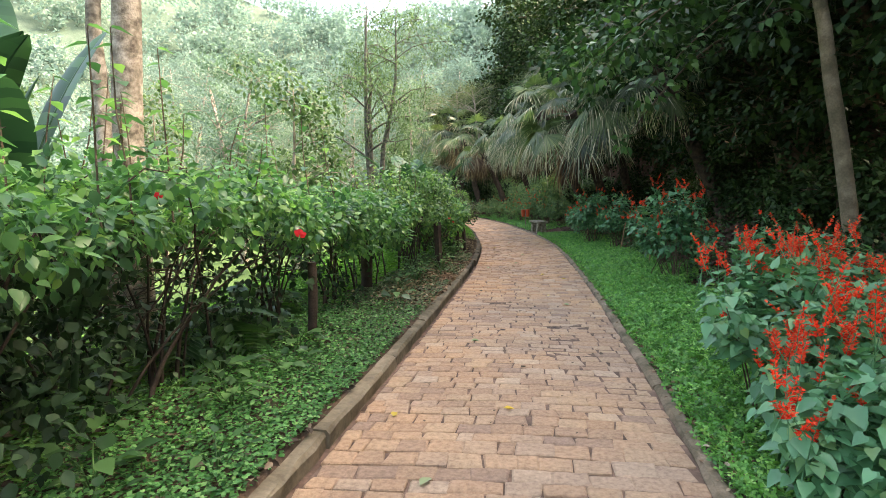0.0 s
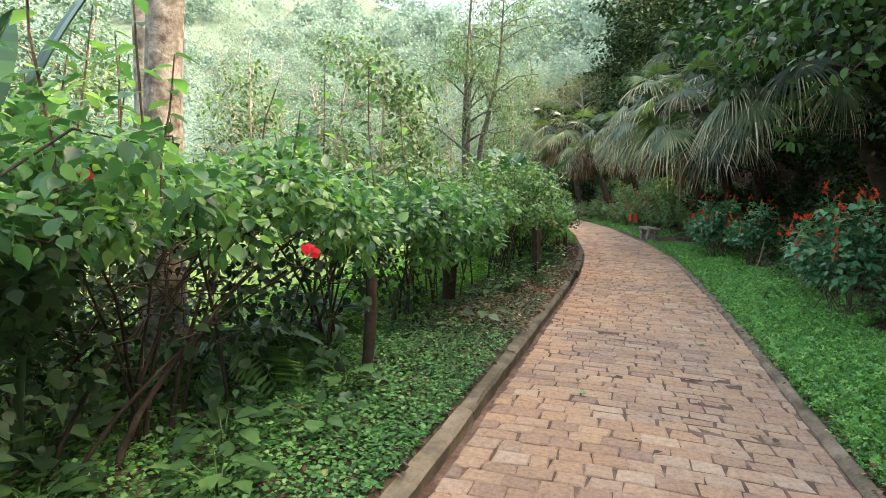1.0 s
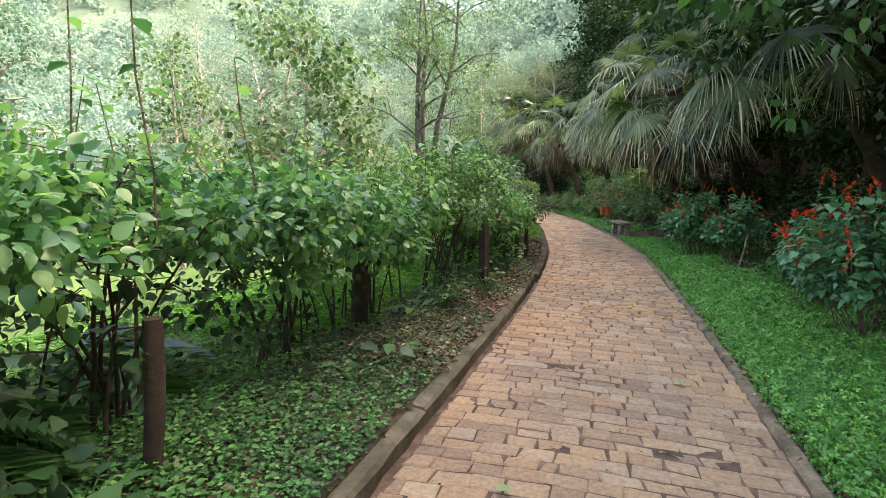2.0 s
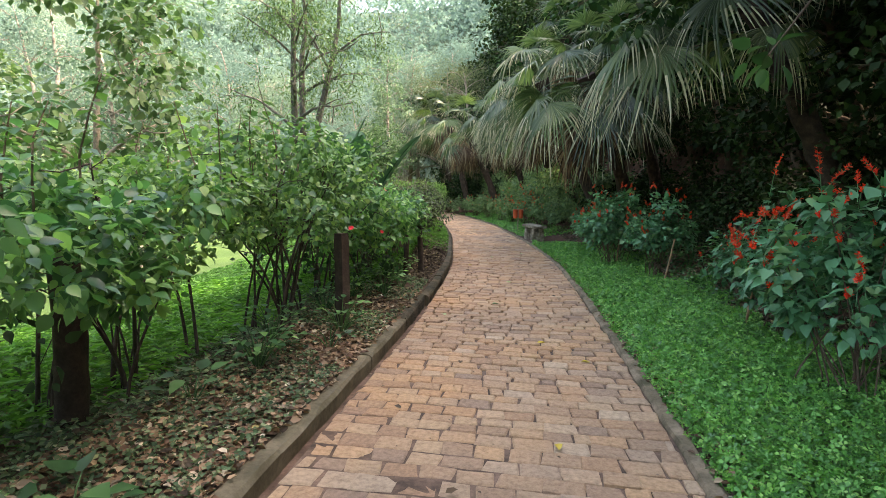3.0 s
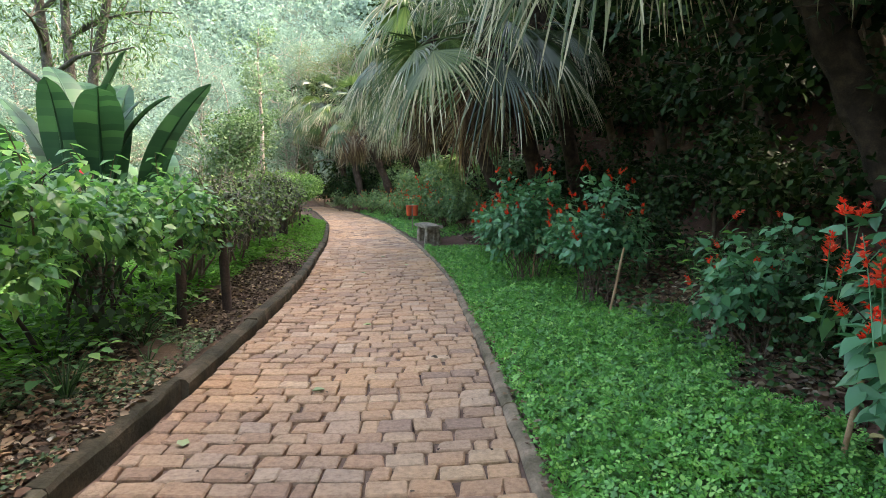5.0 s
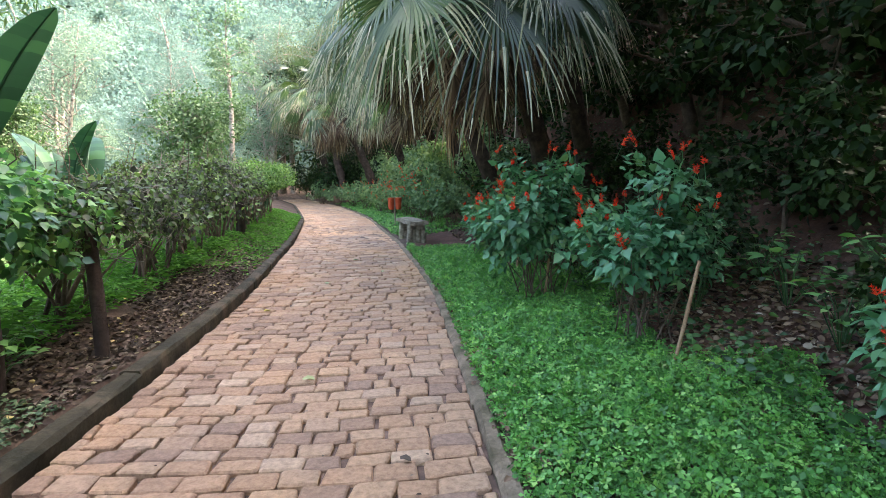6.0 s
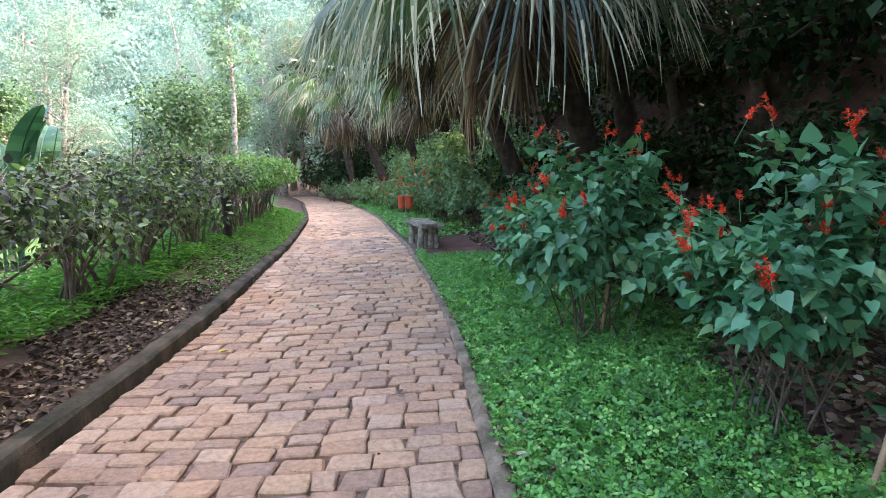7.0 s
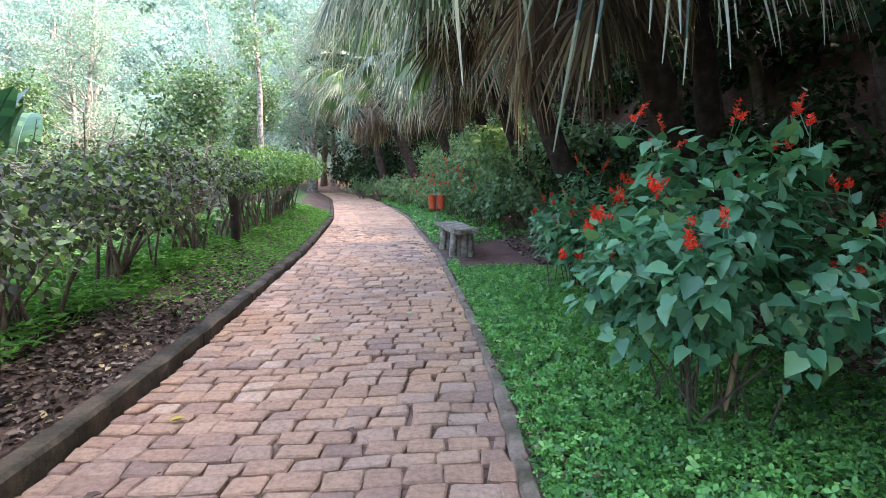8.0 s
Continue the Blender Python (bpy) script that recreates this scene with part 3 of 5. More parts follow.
def paddle_leaf(rng, length, width, pitch, bend, stalk, mat=None, tears=6):
    """A banana-like leaf on a long stalk: a wide blade with a midrib and torn edges."""
    b = Build()
    n = 15
    s = np.linspace(0, 1, n)
    ang = radians(pitch) - radians(bend) * s ** 1.5
    stepv = np.stack([np.cos(ang), np.zeros(n), np.sin(ang)], 1) * length / (n - 1)
    st_dir = np.array([math.cos(radians(min(88, pitch + 8))), 0, math.sin(radians(min(88, pitch + 8)))])
    root_top = st_dir * stalk
    line = root_top + np.vstack([[0, 0, 0], np.cumsum(stepv, 0)[:-1]])
    b.tube(np.vstack([[[0, 0, -0.1]], [root_top * 0.5], line]), np.r_[0.032, 0.026, np.linspace(0.02, 0.004, n)], 6)
    w = width * np.sin(np.pi * np.clip(s * 0.93 + 0.05, 0, 1)) ** 0.55 / 2
    w[-1] = 0.01
    for sgn in (-1, 1):
        cut = set(rng.choice(np.arange(2, n - 2), min(tears, n - 5), replace=False).tolist()) if tears else set()
        nrm = np.stack([-np.sin(ang), np.zeros(n), np.cos(ang)], 1)
        for i in range(n - 1):
            v = []
            for e, j in enumerate((i, i + 1)):
                inset = 0.006 * length * (1 if (e == 0 and i in cut) else -1 if (e == 1 and i + 1 in cut) else 0)
                for c, lift in ((0.0, 0.0), (0.5, 0.14), (1.0, 0.1)):
                    p = line[j] + np.array([0, sgn * w[j] * c, 0]) + nrm[j] * w[j] * lift
                    p = p + unit(stepv[j][None])[0] * inset * c * 2.2 + np.array([0, 0, -0.06 * c * width]) * (1 if (i in cut or i + 1 in cut) else 0)
                    v.append(p)
            b.add(v, [(0, 1, 4, 3), (1, 2, 5, 4)])
    return b.mesh("blade", mat or G_BANANA)


def paddle_plant(name, base, seed, count, length, width, stalk, label, category, pitch=(62, 86), tears=4, fan=None, group="", mat=None):
    rng = np.random.default_rng(seed)
    root = thing(name, base, label, category, group)
    for k in range(count):
        me = paddle_leaf(rng, length * rng.uniform(0.75, 1.1), width * rng.uniform(0.85, 1.15), rng.uniform(*pitch), rng.uniform(15, 60), stalk * rng.uniform(0.6, 1.1), mat, tears)
        turn = k * 137.5 + rng.uniform(-20, 20) if fan is None else fan + (0 if k % 2 else 180) + rng.uniform(-6, 6)
        part("leaf", me, root, "", pose(rng.uniform(-0.25, 0.25), rng.uniform(-0.25, 0.25), 0, 0, 0, turn))
    return root


def tree(name, base, height, girth, seed, crown_r, crown_h, n_leaves, size, leafm, barkm, label, blade=OVATE, stems=1, lean=(0, 0), limbs=8, low=0.45, clump=0.75, group="", droop=0.35, category="tree"):
    """A tapered trunk (or several), limbs that reach into leafy clumps, twigs."""
    rng = np.random.default_rng(seed)
    root = thing(name, base, label, category, group)
    wood, tips, spread = Build(), [], []
    for s in range(stems):
        a = rng.uniform(0, 6.28)
        off = np.array([math.cos(a), math.sin(a), 0]) * (0.05 if stems > 1 else 0)
        out = np.array([lean[0], lean[1], 0]) + (np.array([math.cos(a), math.sin(a), 0]) * rng.uniform(0.05, 0.15) * height if stems > 1 else 0)
        t = np.linspace(0, 1, 12)[:, None]
        wig = np.cumsum(rng.normal(0, (0.055 if stems > 1 else 0.03) * height / 6, (12, 3)) * np.array([1, 1, 0]), 0)
        line = off + out * t ** 1.3 + np.array([0, 0, height]) * t + wig * t
        line[0, 2] = -0.3
        rad = girth * np.interp(t[:, 0], [0, 0.06, 0.5, 1], [1.45, 1.05, 0.75, 0.16])
        wood.tube(line, rad, 10, 0.06, rng)
        for k in range(limbs):
            f = rng.uniform(low, 0.97)
            i = f * 11
            p0 = np.array([np.interp(i, range(12), line[:, c]) for c in range(3)])
            r0 = float(np.interp(i, range(12), rad)) * 0.55
            a = k * 2.4 + rng.uniform(-0.5, 0.5)
            reach = crown_r * rng.uniform(0.5, 1.0) * (1.15 - 0.5 * f)
            rise = crown_h * rng.uniform(0.05, 0.35)
            u = np.linspace(0, 1, 7)[:, None]
            end = np.array([math.cos(a) * reach, math.sin(a) * reach, rise])
            limb = p0 + end * u + np.array([0, 0, 0.12 * reach]) * np.sin(u * 3.14) + np.cumsum(rng.normal(0, 0.03 * reach, (7, 3)), 0) * u
            wood.tube(limb, np.linspace(r0, r0 * 0.15 + 0.004, 7), 6)
            tips.append(limb[-1]); spread.append(clump * rng.uniform(0.7, 1.2))
            tips.append(limb[4]); spread.append(clump * rng.uniform(0.5, 0.9))
            for _ in range(3):
                q = limb[rng.integers(3, 6)]
                e = q + unit(rng.normal(size=(1, 3)))[0] * reach * 0.4 + np.array([0, 0, 0.1])
                wood.tube([q, (q + e) / 2 + rng.normal(0, 0.05, 3), e], [r0 * 0.3 + 0.004, r0 * 0.2 + 0.003, 0.003], 4)
                tips.append(e); spread.append(clump * rng.uniform(0.45, 0.85))
        tips.append(line[-1]); spread.append(clump)
    part("trunk", wood.mesh("trunk", barkm), root)
    fol = Build()
    p, out = clumps(rng, np.array(tips), np.array(spread), n_leaves)
    al, no = leaf_frames(rng, out, droop, 0.5, 0.16)
    leaves(fol, rng, p, al, no, size * rng.uniform(0.6, 1.2, n_leaves), blade)
    part("crown", fol.mesh("crown", leafm), root)
    return root


# -- left: hedge shrubs
def hedge_shrub(y, top, seed, fine, width=0.85, off=1.15, label="", length=2.0, n=None, base=0.52, mat=None):
    rng = np.random.default_rng(seed)
    x = float(xl(y)) - 0.13 - off
    z0 = float(ground_z(x, y))
    root = thing("hedge_shrub", (x, y, z0), label, "shrub", "hedge along the path")
    h = top - z0
    wood, twigs = Build(), Build()
    tips = []
    for k in range(15 if fine else 20 if y < 3 else 11 if y < 9 else 16):
        a, r = rng.uniform(0, 6.28), rng.uniform(0, 0.28)
        p0 = np.array([math.cos(a) * r * 0.9, math.sin(a) * r * 2.9, -0.05])
        if fine:
            p0 = np.array([math.cos(a) * r * 0.9, math.sin(a) * r * 1.9, -0.05])
        e = np.array([rng.uniform(-width, width) * 0.85, rng.uniform(-length / 2, length / 2), h * rng.uniform(0.68, 0.95)])
        u = np.linspace(0, 1, 8)[:, None]
        line = p0 + (e - p0) * np.hstack([u ** 1.7, u ** 1.7, u]) + np.cumsum(rng.normal(0, 0.018, (8, 3)), 0) * u
        r0 = rng.uniform(0.01, 0.03) if fine else rng.uniform(0.007, 0.021 if y > 3 else 0.042)
        wood.tube(line, np.linspace(r0, 0.005, 8), 6, 0.1, rng)
        tips.append(e)
        for _ in range(30 if fine else 7):
            q = line[rng.integers(4, 8)]
            d = unit(rng.normal(size=(1, 3)) * np.array([1, 1.2, 0.7 if fine else 0.35]) + np.array([0, 0, 0.1 if fine else 0.0]))[0] * (rng.uniform(0.12, 0.3) if fine else rng.uniform(0.2, 0.35))
            (twigs if fine else wood).tube([q, q + d * 0.5 + rng.normal(0, 0.04, 3), q + d], [0.005, 0.004, 0.0025], 4)
    part("branching", wood.mesh("branching", M_BARK_D if fine else M_POST), root)
    if fine:
        part("twig_growth", twigs.mesh("twig_growth", M_TWIG), root, "bare grey clipped twigs")
    # lower leaves take the dark G_UNDER, shade inside the shrub painted in
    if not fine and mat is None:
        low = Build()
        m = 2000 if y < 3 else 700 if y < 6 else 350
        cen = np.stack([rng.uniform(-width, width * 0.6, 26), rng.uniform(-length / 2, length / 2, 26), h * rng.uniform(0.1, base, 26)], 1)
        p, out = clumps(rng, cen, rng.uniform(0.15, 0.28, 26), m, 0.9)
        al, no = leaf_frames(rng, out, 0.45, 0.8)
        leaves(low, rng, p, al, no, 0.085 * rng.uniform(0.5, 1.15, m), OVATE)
        part("lower_foliage", low.mesh("lower_foliage", G_UNDER), root, "lower leaves with shade painted into dark green")
    fol = Build()
    n = n or (5600 if fine else 6500 if mat is G_TWIGGY else 5400)
    # foliage: a lumpy, flattened shell over the branches
    k = 60
    cen = np.stack([rng.uniform(-width, width, k), rng.uniform(-length / 2 - 0.15, length / 2 + 0.15, k), h * rng.uniform(base, 0.93, k)], 1)
    p, out = clumps(rng, cen, rng.uniform(0.14, 0.3, k), n, 0.75)
    rise = 1.8 if y < 7 and not fine else 1.4
    lump = rise * (0.10 * np.sin(p[:, 1] * 3.1 + seed) + 0.07 * np.sin(p[:, 0] * 5 + p[:, 1] * 1.7))
    p[:, 2] = np.minimum(p[:, 2], h + lump + rng.uniform(-0.06, 0.03, n))
    al, no = leaf_frames(rng, out, 0.45, 0.8)
    leaves(fol, rng, p, al, no, (0.062 if fine else 0.066 if mat is G_TWIGGY else 0.074 if y < 6 else 0.085) * rng.uniform(0.45, 1.2, n), OVATE if fine else BROAD if y < 12 and base > 0.3 else OVATE)
    # long young shoots above the clipped top
    for _ in range(5 if fine else 11 if y < 5 else 8):
        q = np.array([rng.uniform(-width, width) * 0.7, rng.uniform(-1, 1) * length / 2, h * 0.9])
        e = q + np.array([rng.uniform(-0.15, 0.15), rng.uniform(-0.15, 0.15), rng.uniform(0.2, 0.5 if y > 6.5 else 0.9)])
        stem = Build()
        stem.tube([q - np.array([0, 0, 0.25]), q, (q + e) / 2 + rng.normal(0, 0.015, 3), e], [0.007, 0.006, 0.005, 0.003], 5)
        part("shoot", stem.mesh("shoot", M_BARK_D), root)
        m = 9
        u = np.linspace(0.1, 1, m)[:, None]
        d = unit(np.stack([np.cos(np.arange(m) * 2.4), np.sin(np.arange(m) * 2.4), np.full(m, -0.25)], 1))
        leaves(fol, rng, q + (e - q) * u, d, np.tile([0, 0, 1.0], (m, 1)), (0.05 if fine else 0.125) * rng.uniform(0.7, 1.1, m), OVATE)
    part("foliage", fol.mesh("foliage", mat or (G_FINE if fine else G_HEDGE)), root)
    return root


# back row added to block lawn light; its leaves carry painted shade
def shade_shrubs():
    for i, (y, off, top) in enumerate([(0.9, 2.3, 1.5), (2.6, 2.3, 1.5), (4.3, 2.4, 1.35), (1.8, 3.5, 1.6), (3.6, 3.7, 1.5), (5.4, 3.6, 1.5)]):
        hedge_shrub(y, top, 140 + i, False, off=off, label="dense leafy shrub behind the hedge, shade painted into its leaves", width=0.8, n=2200, base=0.1, mat=G_UNDER)


HL = "leafy green hibiscus hedge shrub with bare stems below"
HO = "olive-green hibiscus hedge shrub with many bare twigs"
HB = "fresh green clipped hedge shrub with small leaves"
HF = "clipped twiggy hedge shrub with small leaves over bare brown stems"
for i, (y, top) in enumerate([(0.6, 1.78), (2.3, 1.88), (4.0, 1.88), (5.7, 1.78), (7.4, 1.7), (9.1, 1.85), (10.9, 2.1), (12.6, 1.55), (14.4, 1.5)]):
    hedge_shrub(y, top, 100 + i, False, off=1.3 if y < 10 else 1.0, label=HL if not 8.5 < y < 12 else HO, base=0.7 if y < 6 else 0.52, mat=G_TWIGGY if 8.5 < y < 12 else None)
for i, (y, top) in enumerate([(16.2, 1.45), (18.1, 1.5), (20.0, 1.72), (21.9, 1.8), (23.9, 1.85), (26.0, 1.98), (28.2, 2.0), (30.4, 2.0)]):
    hedge_shrub(y, top, 120 + i, True, base=0.6, off=1.0 if y < 20 else 1.15, label=HF if y < 23 else HB, mat=None if y < 23 else G_FINE_L)


def flower(rng, size):
    """A hibiscus-like bloom of five petals."""
    b = Build()
    a = np.arange(5) * 2 * np.pi / 5
    d = np.stack([np.cos(a), np.sin(a), np.full(5, 0.35)], 1)
    leaves(b, rng, np.zeros((5, 3)), d, np.tile([0, 0, 1.0], (5, 1)) - 0.5 * d, np.full(5, size), ROUND3)
    b.tube([(0, 0, 0), (0, 0, size * 0.9)], [size * 0.06, size * 0.05], 5)
    return b.mesh("flower", G_PINK)


shade_shrubs()


def hedge_flowers():
    rng = np.random.default_rng(3)
    me = [flower(rng, 0.042), flower(rng, 0.028)]
    for n, (x, y, z, big) in enumerate([(-1.28, 3.2, 1.38, 0), (-2.0, 3.0, 1.62, 1), (-2.2, 2.8, 1.55, 1), (-1.85, 7.1, 1.28, 1), (-1.35, 10.3, 1.2, 1), (-1.5, 12.0, 1.05, 1),
                                        (-1.75, 13.2, 1.55, 1)]):
        stem = Build()
        stem.tube([(0, 0, -0.05), (0.004, 0, -0.02), (0, 0, 0)], [0.004, 0.003, 0.004], 5)
        e = thing("hibiscus_flower", pose(x, y, z, -50, 25 * math.sin(n), n * 40), "red hibiscus bloom among the hedge leaves", "flower", "hedge blooms")
        part("petals", me[big], e)
        part("stem", stem.mesh("stem", G_HEDGE), e)


hedge_flowers()


def hedge_post(x, y, h, r, seed, square=False):
    rng = np.random.default_rng(seed)
    z = float(ground_z(x, y))
    b = Build()
    zz = np.linspace(-0.3, h, 9)
    if square:
        b.tube(np.stack([0.01 * np.sin(zz * 3), 0.012 * np.sin(zz * 2 + 1), zz], 1), np.full(9, r * 1.25), 4, 0.05, rng)
    else:
        b.tube(np.stack([0.015 * np.sin(zz * 3), 0.015 * np.sin(zz * 2 + 1), zz], 1), np.r_[np.full(8, r), r * 0.93], 12, 0.07, rng)
    ob = new("hedge_post", b.mesh("hedge_post", M_POST, not square))
    ob.matrix_basis = pose(x, y, z, rng.uniform(-3, 3), rng.uniform(-3, 3), 20)
    tagged(ob, "dark weathered wooden post under the hedge", "post", "posts in the hedge")


for i, (x, y, h, r, sq) in enumerate([(-2.1, 5.35, 0.75, 0.045, False), (-2.4, 8.35, 0.95, 0.085, False), (-1.70, 11.1, 0.95, 0.06, True), (-1.72, 14.5, 0.85, 0.045, False), (-1.62, 15.4, 0.95, 0.05, False),
                                      (-2.85, 22.9, 0.8, 0.07, False), (-3.05, 23.3, 0.8, 0.045, False)]):
    hedge_post(x, y, h, r, 40 + i, sq)


# -- left: plants behind the hedge
paddle_plant("strelitzia", (-3.15, 15.6, 0.0), 21, 14, 1.35, 0.42, 1.8, "clump of dark green strelitzia with tall paddle leaves", "plant", (56, 86), 0)
paddle_plant("strelitzia", (-4.9, 20.6, -0.4), 22, 10, 1.5, 0.5, 1.5, "clump of blue-green strelitzia with broad paddle leaves", "plant", (60, 86), 0)
paddle_plant("banana_plant", (-3.35, 3.3, 0.0), 25, 7, 1.3, 0.46, 1.35, "banana plant with wide arching grey-green leaves, lightened as if lit", "plant", (64, 87), 0, mat=G_BANANA_L)
paddle_plant("banana_plant", (-3.85, 3.5, -0.1), 24, 12, 1.4, 0.42, 1.9, "banana plant with broad dark green leaves", "plant", (64, 88), 0)
paddle_plant("banana_plant", (-5.6, 25.3, -0.5), 26, 8, 1.3, 0.45, 1.2, "young banana plant with pale upright leaves", "plant", (55, 88), 0)
paddle_plant("banana_plant", (-4.6, 30.0, -0.2), 27, 6, 1.2, 0.4, 1.0, "young banana plant with bright green leaves", "plant", (60, 88), 0)
paddle_plant("travellers_palm", (-8.3, 33.8, -0.8), 28, 12, 2.2, 0.6, 4.4, "tall travellers palm with ragged paddle leaves", "palm", (52, 88), 8, fan=15, mat=G_TREE)


def split_leaf_plant(base, seed, count, size, label):
    """A philodendron-like plant: arching stalks with deeply fingered leaves."""
    rng = np.random.default_rng(seed)
    root = thing("split_leaf_plant", base, label, "plant")
    for k in range(count):
        b = Build()
        st = np.array([(0, 0, 0), (0.15, 0, 0.28), (0.3, 0, 0.42)]) * size
        b.tube(st, [0.01, 0.008, 0.006], 5)
        m = 15
        u = np.linspace(0, 1, m)
        rib = st[-1] + np.stack([0.5 * u * size, np.zeros(m), (-0.05 * u - 0.35 * u ** 2) * size], 1)
        b.tube(rib, np.linspace(0.006, 0.002, m), 4)
        for sg in (-1, 1):
            d = np.stack([0.45 + 0.3 * u, sg * np.ones(m), -0.25 * np.ones(m)], 1)
            leaves(b, rng, rib, d, np.tile([0, 0, 1.0], (m, 1)), size * 0.34 * np.sin(np.pi * (0.12 + 0.8 * u)) + 0.02, NARROW)
        part("leaf", b.mesh("leaf", G_OVER), root, "", pose(0, 0, 0, rng.uniform(-15, 15), rng.uniform(-35, 15), k * 137.5))
    return root


split_leaf_plant((-2.95, 5.0, 0.1), 31, 9, 0.85, "split-leaf plant with fingered dark leaves under the hedge")
split_leaf_plant((-3.2, 6.0, 0.0), 32, 8, 1.0, "split-leaf plant with fingered dark leaves under the hedge")


def low_plant(base, seed, n, size, label, blade=OVATE, mat=None, spread=0.2, height=0.18):
    rng = np.random.default_rng(seed)
    root = thing("low_plant", base, label, "plant", "low plants in the beds")
    st, fo = Build(), Build()
    a = np.arange(n) * 2.4 + rng.uniform(-0.3, 0.3, n)
    r = spread * np.sqrt(np.linspace(0.1, 1, n))
    p = np.stack([np.cos(a) * r, np.sin(a) * r, height * rng.uniform(0.5, 1.1, n)], 1)
    for q in p[::2]:
        st.tube([(0, 0, -0.03), (q[0] * 0.5, q[1] * 0.5, q[2] * 0.7), tuple(q)], [0.006, 0.005, 0.003], 4)
    d = np.stack([np.cos(a), np.sin(a), rng.uniform(-0.3, 0.5, n)], 1)
    leaves(fo, rng, p, d, np.tile([0, 0, 1.0], (n, 1)) + 0.2 * rng.normal(size=(n, 3)), size * rng.uniform(0.7, 1.15, n), blade)
    part("stem_growth", st.mesh("stem_growth", G_OVER), root)
    part("foliage", fo.mesh("foliage", mat or G_HEDGE), root)
    return root


for i, (x, y, n, s, sp) in enumerate([(-2.2, 2.6, 18, 0.16, 0.25), (-2.6, 3.2, 18, 0.17, 0.25), (-2.4, 1.9, 18, 0.16, 0.25), (-1.9, 2.2, 16, 0.12, 0.2), (-2.9, 2.4, 20, 0.18, 0.3), (-3.1, 3.6, 20, 0.18, 0.3), (-2.0, 3.6, 16, 0.17, 0.22), (-1.95, 4.4, 14, 0.16, 0.2), (-2.3, 4.0, 16, 0.18, 0.25), (-1.75, 7.6, 9, 0.2, 0.1), (-2.0, 8.9, 10, 0.17, 0.15), (-1.8, 7.0, 14, 0.1, 0.14),
                                      (-1.9, 9.8, 10, 0.15, 0.16), (-2.1, 5.0, 14, 0.18, 0.24), (-1.7, 2.9, 12, 0.11, 0.16), (-1.55, 10.3, 14, 0.09, 0.14), (-1.8, 12.3, 12, 0.11, 0.16), (-1.6, 13.6, 12, 0.11, 0.15)]):
    low_plant((x, y, float(ground_z(x, y))), 200 + i, n, s * 0.85, "low broad-leaved plant in the shaded bed", mat=G_OVER)

for i, (px, py) in enumerate([(3.3, 14.5), (3.6, 13.9), (3.1, 15.9), (3.5, 15.3), (3.4, 16.9), (3.8, 16.1), (3.0, 17.8), (3.9, 14.8), (3.3, 12.1), (3.7, 17.6), (4.0, 13.0)]):
    low_plant((px, py, float(ground_z(px, py))), 280 + i, 26, 0.12, "broad-leaved green seedling on the earth bank", BROAD, G_COVER_L, 0.26, 0.42)

for i in range(9):
    ty = 9.6 + 0.62 * i
    tx = float(xl(ty)) - 0.75 - 0.25 * math.sin(i * 2.3)
    low_plant((tx, ty, float(ground_z(tx, ty))), 260 + i, 46, 0.085, "dark green herb tuft at the foot of the hedge", OVATE, G_HEDGE, 0.27, 0.3)

# -- left: trees
VL = "slender valley tree with light open foliage"
tree("tree", (-3.86, 5.2, -0.2), 9.0, 0.16, 51, 3.2, 3.0, 9000, 0.14, G_TREE, M_BARK_P, blade=SMALL, label="tall tree with a pale blotched trunk", limbs=8, low=0.62, lean=(0.2, 0.1))
tree("tree", (-4.26, 5.45, -0.2), 8.0, 0.10, 52, 2.6, 2.6, 5000, 0.14, G_TREE, M_BARK_P, blade=SMALL, label="thin tree with a pale brown trunk beside a larger one", limbs=6, low=0.65, lean=(-0.3, 0.3))
tree("tree", (-5.0, 18.3, -0.4), 8.0, 0.095, 53, 2.3, 2.2, 9000, 0.12, G_MID, M_BARK_G, "multi-stemmed tree with crooked limbs and sparse leaves", blade=NARROW, stems=3, limbs=9, low=0.4, clump=0.7)
t_a = tree("tree", (-4.9, 11.7, -0.5), 4.6, 0.06, 54, 1.7, 1.8, 2300, 0.12, G_MID, M_BARK, VL, limbs=11, low=0.3, clump=0.55, group="valley trees")
t_b = tree("tree", (-10.5, 20.0, -0.8), 6.8, 0.12, 55, 2.6, 2.6, 6500, 0.12, G_TREE, M_BARK_P, VL, blade=SMALL, limbs=12, low=0.35, clump=0.55, stems=2, group="valley trees")
t_c = tree("tree", (-5.3, 26.4, -0.6), 3.9, 0.08, 56, 1.35, 2.0, 8500, 0.10, G_MID, M_BARK, blade=SMALL, label="dense rounded tree with small glossy leaves", limbs=20, low=0.2, clump=0.55, group="valley trees")
tree("tree", (-7.2, 36.4, -0.6), 9.5, 0.13, 57, 1.8, 2.2, 2200, 0.13, G_TREE, M_BARK_P, "tall slim tree with a pale mottled trunk", limbs=8, low=0.6, clump=0.6)


def scatter(src, places, seed, group=""):
    rng = np.random.default_rng(seed)
    for x, y, s in places:
        copy_thing(src, pose(x, y, float(ground_z(x, y)) - 0.05, 0, 0, rng.uniform(0, 360)) @ Matrix.Scale(s, 4))


